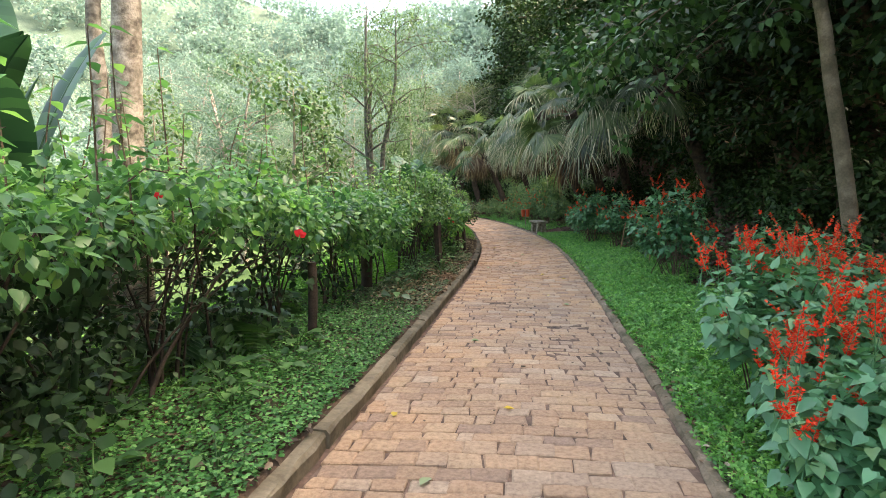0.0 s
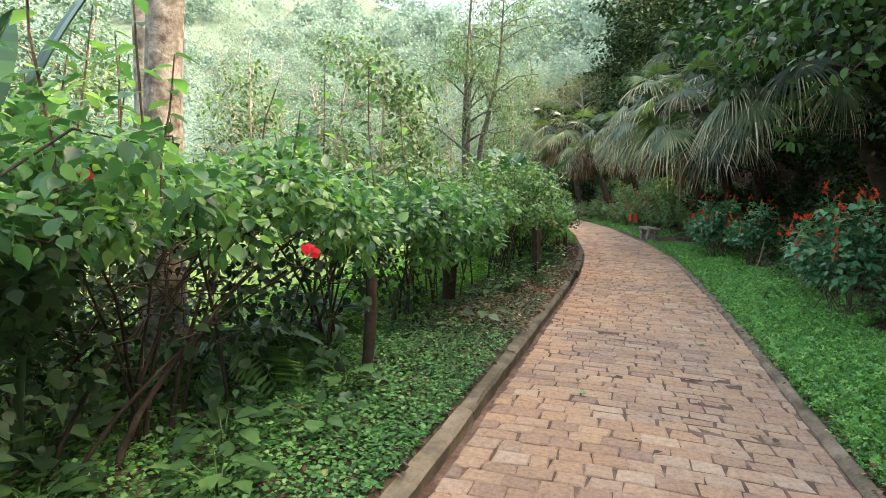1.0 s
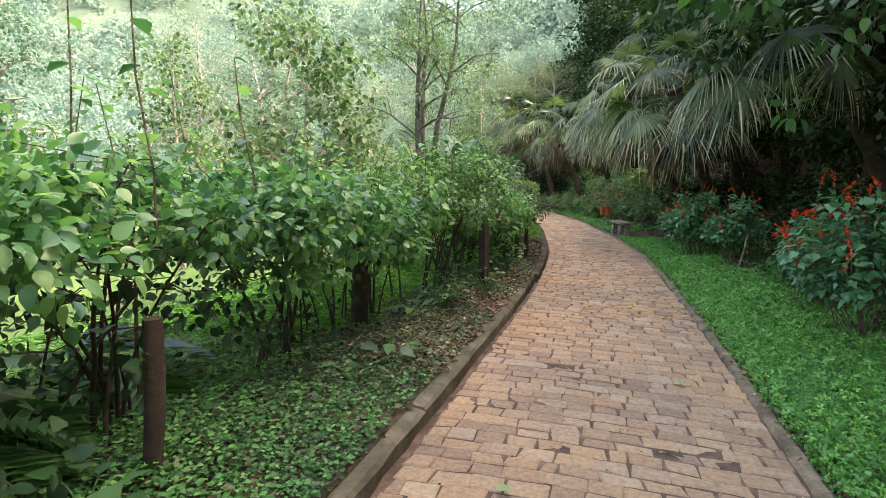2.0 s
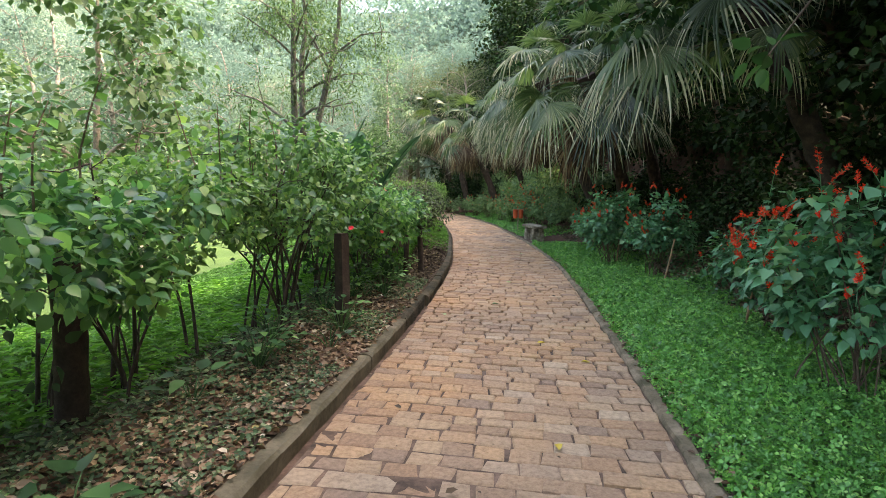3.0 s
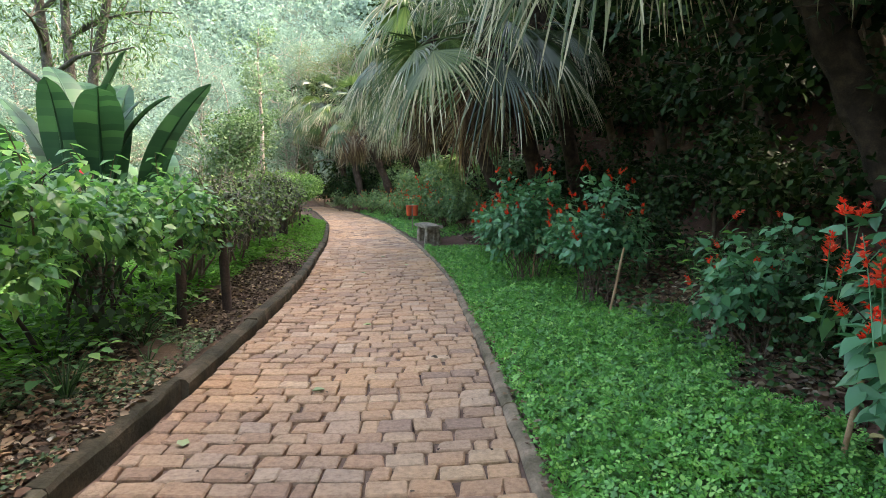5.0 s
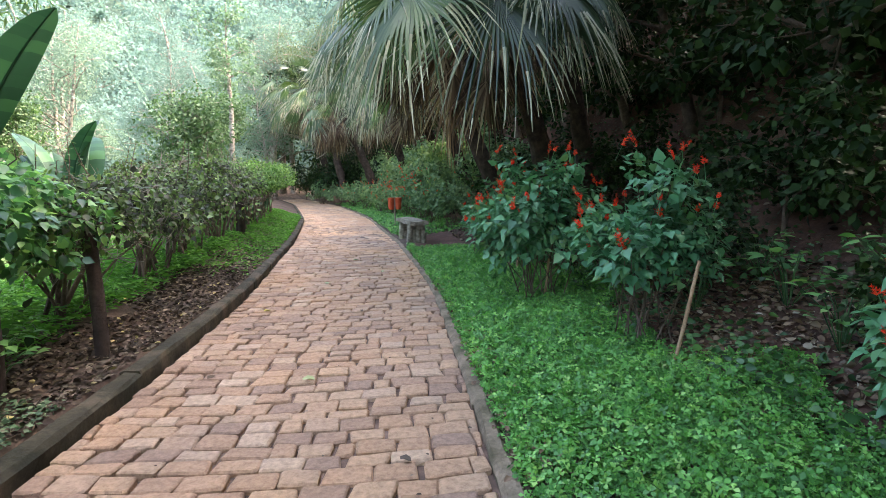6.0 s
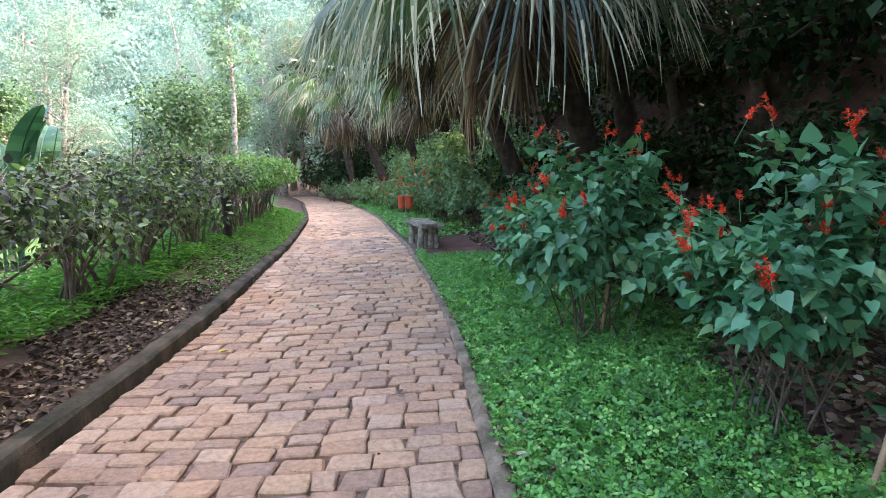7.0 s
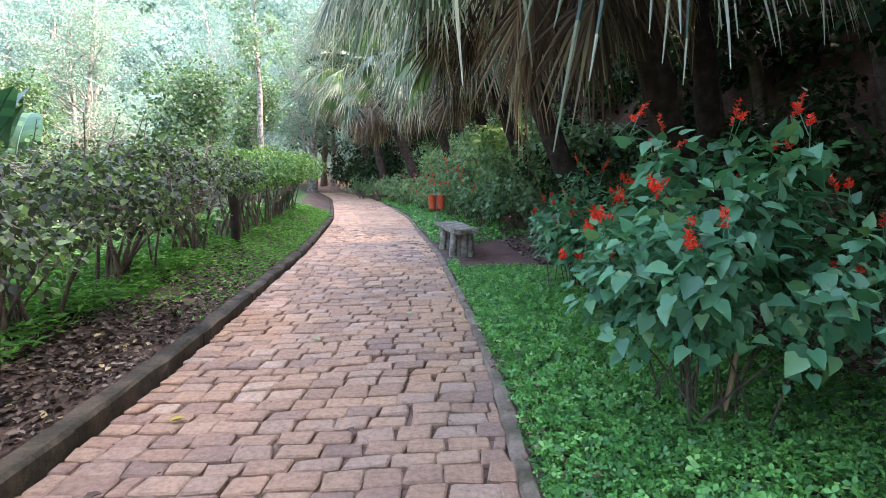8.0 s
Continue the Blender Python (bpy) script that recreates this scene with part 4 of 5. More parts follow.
scatter(t_a, [(-10.6, 15.5, 1.1), (-9.2, 8.5, 0.9)], 61)
t_d = tree("tree", (-15.0, 27.0, -0.9), 8.2, 0.12, 58, 2.9, 2.8, 12500, 0.095, G_HAZE, M_BARK_P, "valley tree with fine soft foliage, haze painted into its pale leaves", blade=SMALL, limbs=14, low=0.3, clump=0.7, stems=2, group="far valley trees")
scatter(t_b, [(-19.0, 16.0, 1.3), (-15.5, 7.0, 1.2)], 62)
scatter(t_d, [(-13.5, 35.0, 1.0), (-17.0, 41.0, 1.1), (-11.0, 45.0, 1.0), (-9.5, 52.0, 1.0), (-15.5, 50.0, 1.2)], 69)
scatter(t_c, [(-12.5, 31.0, 1.15), (-9.5, 42.0, 1.4)], 63)


# -- right: scarlet salvias
def spike(rng, ln):
    """A flower spike: a stem with whorls of tubular florets."""
    b = Build()
    u = np.linspace(0, 1, 6)[:, None]
    line = np.array([0, 0, ln]) * u + np.array([0.12 * ln, 0, 0]) * u ** 2
    b.tube(np.vstack([[0, 0, -0.14], line]), np.linspace(0.003, 0.0015, 7), 4)
    stalk_faces = sum(len(f) for f in b.f)
    n = 30
    t = rng.uniform(0.15, 1, n)
    p = np.stack([0.12 * ln * t ** 2, np.zeros(n), ln * t], 1)
    a = rng.uniform(0, 6.28, n)
    d = np.stack([np.cos(a), np.sin(a), rng.uniform(0.0, 0.9, n)], 1)
    leaves(b, rng, p, d, unit(rng.normal(size=(n, 3))), rng.uniform(0.028, 0.044, n) * (1.2 - 0.5 * t), NARROW)
    leaves(b, rng, p, d, unit(rng.normal(size=(n, 3))), rng.uniform(0.022, 0.034, n) * (1.1 - 0.4 * t), SMALL)
    me = b.mesh("flower_spike", G_RED)
    me.materials.append(G_SALVIA)
    idx = np.zeros(len(me.polygons), np.int32)
    idx[:stalk_faces] = 1
    me.polygons.foreach_set("material_index", idx)
    return me


RS = np.random.default_rng(77)
SPIKES = [spike(RS, l) for l in (0.08, 0.13, 0.19, 0.28)]


def salvia(x, y, r, h, seed, n, spikes, label, size=0.10, z=None, ry=None, low=0.12, mat=None):
    n, spikes = int(n * 2.1), int(spikes * 1.5)
    rng = np.random.default_rng(seed)
    z0 = float(ground_z(x, y)) if z is None else z
    root = thing("salvia_bush", (x, y, z0), label, "flowering bush", "salvia bushes")
    ry = ry or r
    wood, fol = Build(), Build()
    tips = []
    for k in range(int(10 + 16 * r)):
        a, q = rng.uniform(0, 6.28), math.sqrt(rng.uniform(0.02, 1))
        e = np.array([math.cos(a) * q * r * 0.95, math.sin(a) * q * ry * 0.95, h * (1 - 0.5 * q ** 2) * rng.uniform(0.72, 1.0)])
        u = np.linspace(0, 1, 6)[:, None]
        p0 = np.array([rng.normal(0, 0.12), rng.normal(0, 0.12), -0.05])
        line = p0 + (e - p0) * np.hstack([u ** 1.3, u ** 1.3, u]) + rng.normal(0, 0.012, (6, 3)) * u
        wood.tube(line, np.linspace(0.0075, 0.003, 6), 5)
        tips += [line[-1], line[4], line[3] * 0.4 + line[4] * 0.6]
    part("stem_growth", wood.mesh("stem_growth", M_BARK_D), root)
    p, out = clumps(rng, np.array(tips), 0.17, n, 0.9)
    p[:, 2] = np.maximum(p[:, 2], h * (low + 0.3 * rng.random(n)))
    al, no = leaf_frames(rng, unit(out + 0.9 * unit(p * np.array([1, 1, 0.3]))), 0.62, 1.0, 0.3)
    leaves(fol, rng, p, al, no, size * rng.uniform(0.45, 1.2, n), HEART)
    part("foliage", fol.mesh("foliage", mat or G_SALVIA), root)
    top = np.array(tips)[::3]
    order = rng.permutation(len(top))
    for k in range(spikes):
        q = top[order[k % len(top)]] if k % 3 else np.array(tips)[rng.integers(0, len(tips))]
        dirx = unit((q * np.array([1, 1, 0.25]))[None])[0]
        q = q + dirx * rng.uniform(0.04, 0.16) + np.array([rng.uniform(-0.06, 0.06), rng.uniform(-0.06, 0.06), rng.uniform(0.03, 0.12)])
        part("flower_spike", SPIKES[rng.integers(1 if y < 7 else 0, 4 if y < 12 else 3)], root, "scarlet flower spike", pose(*q, rng.uniform(-25, 25), rng.uniform(-5, 40), rng.uniform(0, 360)) @ Matrix.Scale(rng.uniform(0.75, 1.1) * (0.85 if y > 12 else 1.0), 4))
    return root


SB = "salvia bush with heart-shaped green leaves and scarlet flower spikes"
SD = "dark green salvia bush with few scarlet spikes"
salvia(1.5, 2.9, 0.5, 0.72, 318, 800, 34, SB, 0.085, low=0.0)
salvia(1.62, 4.0, 0.74, 1.18, 301, 1700, 84, "large " + SB, 0.085, ry=0.9, low=0.02)
salvia(2.55, 5.4, 0.62, 1.1, 302, 800, 44, SB, 0.09, low=0.02)
salvia(2.38, 9.7, 0.68, 1.52, 303, 900, 46, SB, 0.09)
salvia(2.72, 11.4, 0.58, 1.45, 304, 700, 30, SB, 0.095)
salvia(2.52, 15.55, 0.56, 1.52, 305, 950, 26, "salvia bush with scarlet flower spikes leaning on a stake", 0.085, low=0.36)
salvia(2.02, 17.05, 0.72, 1.72, 306, 1500, 30, "tall " + SB, 0.09, low=0.2)
salvia(2.10, 18.7, 0.55, 1.35, 307, 620, 22, SB, 0.09)
salvia(1.95, 20.2, 0.55, 1.2, 308, 560, 12, SD, 0.09)
salvia(2.35, 21.8, 0.6, 1.3, 309, 560, 8, SD, 0.09)
salvia(3.1, 13.3, 0.55, 1.0, 310, 480, 12, SD, 0.09)
salvia(3.2, 8.0, 0.55, 0.9, 314, 420, 5, SD, 0.09)
SO = "olive-green salvia bush with loose orange-red flower spikes"
for i, (x, y, r, h, n, k) in enumerate([(1.75, 25.9, 0.75, 1.25, 700, 6), (1.25, 27.6, 0.8, 1.4, 800, 8), (0.95, 29.6, 0.8, 1.75, 900, 60), (0.45, 31.4, 0.8, 1.7, 900, 46), (1.5, 31.2, 0.9, 1.9, 900, 20),
                                        (-0.15, 33.6, 0.85, 1.6, 800, 30), (-0.75, 35.6, 0.9, 1.5, 800, 16), (-1.6, 38.2, 0.9, 1.5, 700, 10), (-2.5, 40.8, 0.9, 1.5, 700, 12), (-3.6, 43.6, 1.0, 1.5, 700, 6), (-5.0, 47.0, 1.1, 1.6, 700, 4)]):
    salvia(x, y, r, h, 330 + i, n, k, SO if k > 9 else SD, 0.1, mat=G_BUSH)


def stake(foot, top, r=0.013):
    b = Build()
    f, t = np.array(foot, float), np.array(top, float)
    u = np.linspace(-0.08, 1, 7)[:, None]
    b.tube((t - f) * u + 0.008 * np.sin(u * 5) * np.array([1, 0.5, 0]), np.full(7, r), 7, 0.08, np.random.default_rng(9))
    ob = new("plant_stake", b.mesh("plant_stake", M_STAKE))
    ob.location = f
    tagged(ob, "thin pale wooden stake leaning beside a salvia bush", "stake", "plant stakes")


def g(x, y):
    return (x, y, float(ground_z(x, y)))


stake(g(2.40, 14.85), (2.56, 14.83, 0.82), 0.0125)
stake(g(2.02, 17.0), (2.08, 16.95, 0.55))
stake(g(2.45, 11.7), (2.5, 11.6, 0.9))
stake(g(2.0, 18.4), (2.02, 18.4, 0.55))

# -- right: palms, bank trees, understorey
fan_palm((4.6, 13.6, float(ground_z(4.6, 13.6))), (2.9, 14.1, 4.7), 70, 0.95, dry=0, green=13, low_fans=[(188, 0.75, 1.2), (216, 1.0, 1.15)])
fan_palm((3.0, 19.6, 0.4), (1.5, 18.7, 4.15), 71, 1.0, dry=18, green=15, low_fans=[(234, 0.5, 1.25), (276, 0.65, 1.2), (306, 0.3, 1.1)])
fan_palm((3.9, 21.2, 0.9), (2.7, 20.4, 4.9), 79, 1.0, dry=16, green=16)
fan_palm((2.6, 22.6, 0.5), (0.65, 22.0, 4.7), 83, 1.0, dry=16, green=16, low_fans=[(215, 0.4, 1.2), (250, 0.6, 1.2), (190, 0.3, 1.1)])
fan_palm((3.2, 25.4, 0.7), (1.5, 25.0, 6.7), 84, 1.0, dry=6, green=16)
fan_palm((2.4, 26.4, 0.4), (0.8, 25.9, 4.6), 72, 1.0, dry=18, green=16)
fan_palm((1.9, 29.2, 0.4), (0.4, 28.6, 4.9), 73, 1.05, dry=18, green=16)
fan_palm((0.8, 33.6, 0.4), (-0.9, 33.0, 5.0), 74, 1.05, dry=20, green=16)
fan_palm((-1.1, 38.6, 0.8), (-3.0, 38.0, 5.2), 75, 1.2, "fan palm with a heavy skirt of pale dry fronds", dry=28, green=14)
fan_palm((-3.4, 44.5, 0.8), (-4.8, 44.2, 6.4), 76, 1.3, "fan palm with a heavy skirt of pale dry fronds", dry=28, green=14)
fan_palm((-5.0, 50.6, 0.8), (-6.8, 50.0, 7.6), 77, 1.5, "fan palm with a heavy skirt of pale dry fronds", dry=28, green=14)

CL = "broad-leaved tree on the shaded earth bank with a dense dark crown"
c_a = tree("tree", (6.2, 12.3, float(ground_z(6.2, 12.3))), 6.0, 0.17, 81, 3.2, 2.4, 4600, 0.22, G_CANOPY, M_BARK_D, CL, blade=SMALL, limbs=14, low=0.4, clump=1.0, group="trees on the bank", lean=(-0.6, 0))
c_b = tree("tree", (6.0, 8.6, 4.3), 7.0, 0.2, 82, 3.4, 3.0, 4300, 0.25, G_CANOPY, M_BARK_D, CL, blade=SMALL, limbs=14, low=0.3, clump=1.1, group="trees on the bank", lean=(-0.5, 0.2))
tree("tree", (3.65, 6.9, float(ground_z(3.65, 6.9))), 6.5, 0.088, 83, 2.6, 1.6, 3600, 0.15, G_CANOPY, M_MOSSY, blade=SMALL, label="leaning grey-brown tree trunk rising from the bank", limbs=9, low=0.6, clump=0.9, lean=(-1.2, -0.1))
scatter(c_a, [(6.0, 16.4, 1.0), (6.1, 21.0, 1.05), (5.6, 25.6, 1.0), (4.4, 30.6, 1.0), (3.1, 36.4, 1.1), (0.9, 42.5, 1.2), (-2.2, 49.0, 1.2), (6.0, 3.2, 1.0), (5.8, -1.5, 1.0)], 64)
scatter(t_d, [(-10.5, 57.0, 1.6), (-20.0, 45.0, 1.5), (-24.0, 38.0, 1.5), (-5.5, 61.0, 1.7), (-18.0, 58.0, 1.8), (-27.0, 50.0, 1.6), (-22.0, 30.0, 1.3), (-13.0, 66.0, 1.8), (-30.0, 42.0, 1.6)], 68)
# rows beyond x = 7 are added, mostly unseen, to block the sun
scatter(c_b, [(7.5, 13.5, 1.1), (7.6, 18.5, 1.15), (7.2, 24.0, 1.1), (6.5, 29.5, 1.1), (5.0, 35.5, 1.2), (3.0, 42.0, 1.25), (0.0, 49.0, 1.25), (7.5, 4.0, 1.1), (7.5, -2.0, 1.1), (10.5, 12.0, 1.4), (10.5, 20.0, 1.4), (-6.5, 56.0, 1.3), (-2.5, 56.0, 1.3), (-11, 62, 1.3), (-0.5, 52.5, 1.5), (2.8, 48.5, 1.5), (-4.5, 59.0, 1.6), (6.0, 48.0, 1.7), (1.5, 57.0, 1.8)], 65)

G_OLIVE = leaf_mat("olive_tree_leaf", [(0.0, (0.07, 0.09, 0.045)), (0.5, (0.11, 0.14, 0.07)), (1.0, (0.19, 0.22, 0.12))], through_light=0.3, glow=(1.1, 1.3, 0.9), spec=0.2)
t_e = tree("tree", (-2.9, 47.5, float(ground_z(-2.9, 47.5))), 10.5, 0.2, 59, 4.0, 3.4, 13000, 0.14, G_OLIVE, M_BARK, "tall olive-green tree with fine drooping foliage beyond the palms", blade=NARROW, limbs=22, low=0.25, clump=1.1, group="trees at the bend", lean=(-1.2, 0), droop=0.9)
scatter(t_e, [(0.6, 40.5, 0.9), (-6.2, 54.5, 1.1), (-10.0, 62.0, 1.15)], 73)

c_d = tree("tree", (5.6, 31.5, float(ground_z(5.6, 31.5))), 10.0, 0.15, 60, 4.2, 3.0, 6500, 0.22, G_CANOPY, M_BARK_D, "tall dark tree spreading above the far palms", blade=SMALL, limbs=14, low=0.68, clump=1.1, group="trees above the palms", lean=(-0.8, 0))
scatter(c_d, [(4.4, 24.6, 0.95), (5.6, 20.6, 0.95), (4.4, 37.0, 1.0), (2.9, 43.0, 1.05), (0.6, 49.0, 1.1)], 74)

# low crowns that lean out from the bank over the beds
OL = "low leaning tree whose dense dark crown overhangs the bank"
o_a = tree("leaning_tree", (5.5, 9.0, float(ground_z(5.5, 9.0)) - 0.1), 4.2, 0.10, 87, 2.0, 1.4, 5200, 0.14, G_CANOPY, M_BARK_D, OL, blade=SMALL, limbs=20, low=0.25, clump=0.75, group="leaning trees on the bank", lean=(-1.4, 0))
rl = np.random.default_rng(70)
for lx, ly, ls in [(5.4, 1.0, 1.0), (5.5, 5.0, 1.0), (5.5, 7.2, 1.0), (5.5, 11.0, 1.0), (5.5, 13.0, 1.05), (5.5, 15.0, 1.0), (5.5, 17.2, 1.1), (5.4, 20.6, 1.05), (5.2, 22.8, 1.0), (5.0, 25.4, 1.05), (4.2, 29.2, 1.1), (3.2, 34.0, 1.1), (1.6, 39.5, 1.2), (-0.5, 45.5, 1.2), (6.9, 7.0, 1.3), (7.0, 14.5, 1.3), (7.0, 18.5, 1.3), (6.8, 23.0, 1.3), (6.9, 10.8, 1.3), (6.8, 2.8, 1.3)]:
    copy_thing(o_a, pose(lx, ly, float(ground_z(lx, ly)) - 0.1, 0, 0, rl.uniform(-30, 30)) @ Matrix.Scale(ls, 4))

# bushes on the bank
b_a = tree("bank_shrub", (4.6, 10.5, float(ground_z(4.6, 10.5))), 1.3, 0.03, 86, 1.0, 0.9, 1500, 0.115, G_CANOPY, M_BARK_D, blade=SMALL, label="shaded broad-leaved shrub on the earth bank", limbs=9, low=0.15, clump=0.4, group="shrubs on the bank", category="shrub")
# two largest, under the far palms, added to stand for a dark shaded hollow
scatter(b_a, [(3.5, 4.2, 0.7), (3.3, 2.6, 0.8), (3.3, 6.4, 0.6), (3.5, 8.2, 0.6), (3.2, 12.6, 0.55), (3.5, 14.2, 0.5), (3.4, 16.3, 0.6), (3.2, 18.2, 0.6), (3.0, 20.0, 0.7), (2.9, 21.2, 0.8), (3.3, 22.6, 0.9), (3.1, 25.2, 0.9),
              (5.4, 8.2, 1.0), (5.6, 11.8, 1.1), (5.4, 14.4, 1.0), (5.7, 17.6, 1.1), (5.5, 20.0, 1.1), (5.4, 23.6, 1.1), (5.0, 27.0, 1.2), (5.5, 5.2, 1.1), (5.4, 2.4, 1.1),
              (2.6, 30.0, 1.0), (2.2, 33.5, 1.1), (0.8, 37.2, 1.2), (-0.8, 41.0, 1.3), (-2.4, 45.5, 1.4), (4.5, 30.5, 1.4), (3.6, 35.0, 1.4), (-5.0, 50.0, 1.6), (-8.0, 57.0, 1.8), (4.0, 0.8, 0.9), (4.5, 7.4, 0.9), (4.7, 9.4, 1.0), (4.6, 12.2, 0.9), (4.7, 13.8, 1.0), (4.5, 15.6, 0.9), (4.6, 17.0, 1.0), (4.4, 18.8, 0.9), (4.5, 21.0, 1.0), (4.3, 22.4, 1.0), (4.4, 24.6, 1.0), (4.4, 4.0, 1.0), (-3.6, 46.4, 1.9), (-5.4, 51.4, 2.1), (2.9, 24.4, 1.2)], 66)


# lighter bushes climbing the foot of the bank beside the far path
b_b = tree("bank_shrub", (2.7, 24.6, float(ground_z(2.7, 24.6))), 1.9, 0.03, 88, 1.15, 1.1, 3400, 0.11, G_BUSH, M_BARK_D, blade=OVATE, label="tall grey-green shrub at the foot of the palms", limbs=12, low=0.1, clump=0.42, group="shrubs below the palms", category="shrub")
rb = np.random.default_rng(75)
for by in np.arange(26.2, 49, 1.7):
    bx, bs = float(xr(by)) + 2.35 + rb.uniform(-0.25, 0.3), rb.uniform(0.85, 1.25)
    copy_thing(b_b, pose(bx, by, float(ground_z(bx, by)) - 0.05, 0, 0, rb.uniform(0, 360)) @ Matrix.Scale(bs, 4))


def hanging_sprig(end, start, seed, n, size, label, mat=None):
    rng = np.random.default_rng(seed)
    s, e = np.array(start, float), np.array(end, float)
    root = thing("hanging_branch", s, label, "branch")
    b, fol = Build(), Build()
    u = np.linspace(0, 1, 8)[:, None]
    line = (e - s) * u + np.array([0, 0, 0.25]) * np.sin(u * 3.14)
    b.tube(line, np.linspace(0.025, 0.005, 8), 6)
    part("twig", b.mesh("twig", M_BARK_D), root)
    p, out = clumps(rng, np.vstack([line[-1], line[-2], line[-3]]) if n > 30 else line[-1:], 0.15 if n < 30 else 0.5, n, 0.7)
    al, no = leaf_frames(rng, out, 0.5, 0.9)
    leaves(fol, rng, p, al, no, size * rng.uniform(0.7, 1.1, n), BROAD)
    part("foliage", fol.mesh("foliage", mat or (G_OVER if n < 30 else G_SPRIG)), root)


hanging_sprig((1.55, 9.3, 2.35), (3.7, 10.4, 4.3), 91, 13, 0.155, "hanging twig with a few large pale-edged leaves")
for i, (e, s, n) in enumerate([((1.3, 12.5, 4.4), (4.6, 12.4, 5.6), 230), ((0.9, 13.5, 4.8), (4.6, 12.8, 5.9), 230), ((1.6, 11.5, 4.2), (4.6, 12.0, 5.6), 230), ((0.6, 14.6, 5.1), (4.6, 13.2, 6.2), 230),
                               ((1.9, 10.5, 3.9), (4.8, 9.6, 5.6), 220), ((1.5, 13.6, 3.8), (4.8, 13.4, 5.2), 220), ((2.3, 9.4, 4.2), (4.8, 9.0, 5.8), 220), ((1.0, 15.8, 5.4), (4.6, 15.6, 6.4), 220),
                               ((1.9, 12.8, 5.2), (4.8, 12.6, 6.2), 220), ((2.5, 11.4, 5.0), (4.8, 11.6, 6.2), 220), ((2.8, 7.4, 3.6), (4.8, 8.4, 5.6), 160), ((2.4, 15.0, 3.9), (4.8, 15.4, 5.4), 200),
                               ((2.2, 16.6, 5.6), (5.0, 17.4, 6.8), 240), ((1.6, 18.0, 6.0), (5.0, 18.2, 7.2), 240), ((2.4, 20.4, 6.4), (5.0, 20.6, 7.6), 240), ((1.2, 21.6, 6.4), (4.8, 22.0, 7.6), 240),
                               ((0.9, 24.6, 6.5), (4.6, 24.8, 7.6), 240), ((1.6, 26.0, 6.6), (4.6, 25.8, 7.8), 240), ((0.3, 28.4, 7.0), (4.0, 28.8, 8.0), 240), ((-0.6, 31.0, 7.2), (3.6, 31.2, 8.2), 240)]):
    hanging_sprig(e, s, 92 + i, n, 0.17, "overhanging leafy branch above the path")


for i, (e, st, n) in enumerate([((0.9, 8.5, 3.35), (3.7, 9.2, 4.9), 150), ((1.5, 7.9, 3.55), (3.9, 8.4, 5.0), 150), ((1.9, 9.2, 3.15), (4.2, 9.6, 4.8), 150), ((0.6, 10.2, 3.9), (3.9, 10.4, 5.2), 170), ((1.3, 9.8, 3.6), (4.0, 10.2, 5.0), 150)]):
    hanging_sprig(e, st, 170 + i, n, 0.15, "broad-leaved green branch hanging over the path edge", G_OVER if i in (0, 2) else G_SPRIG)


# -- bench and litter bin
def bench():
    root = thing("stone_bench", pose(0.62, 24.0, float(ground_z(0.62, 24.0)), 0, 0, 12), "weathered concrete bench cast like logs beside the path", "bench")
    rng = np.random.default_rng(8)
    # seat: a rough-edged slab
    bm = bmesh.new()
    bmesh.ops.create_cube(bm, size=1)
    bmesh.ops.scale(bm, vec=(0.42, 1.55, 0.085), verts=bm.verts)
    bmesh.ops.subdivide_edges(bm, edges=bm.edges, cuts=3, use_grid_fill=True)
    bmesh.ops.bevel(bm, geom=[e for e in bm.edges if e.calc_face_angle(0) > 1], offset=0.015, segments=2, affect='EDGES')
    for v in bm.verts:
        v.co += Vector((0.02 * math.sin(v.co.y * 7), 0.02 * math.sin(v.co.x * 13), 0.008 * math.sin(v.co.y * 9 + v.co.x * 11)))
        v.co.z += 0.44
    me = bpy.data.meshes.new("seat")
    bm.to_mesh(me)
    bm.free()
    me.materials.append(M_STONE)
    part("seat", me, root, "grey weathered slab seat")
    for y in (-0.48, 0.48):
        b = Build()
        for k in range(4):
            x = -0.135 + 0.09 * k
            zz = np.linspace(-0.08, 0.41, 7)
            b.tube(np.stack([np.full(7, x) * np.linspace(1.15, 0.95, 7), y + 0.02 * math.sin(k * 2) + 0 * zz, zz], 1), 0.062 * np.linspace(1.15, 0.95, 7), 9, 0.08, rng)
        part("leg", b.mesh("leg", M_STONE), root, "leg cast like a bundle of logs")


bench()


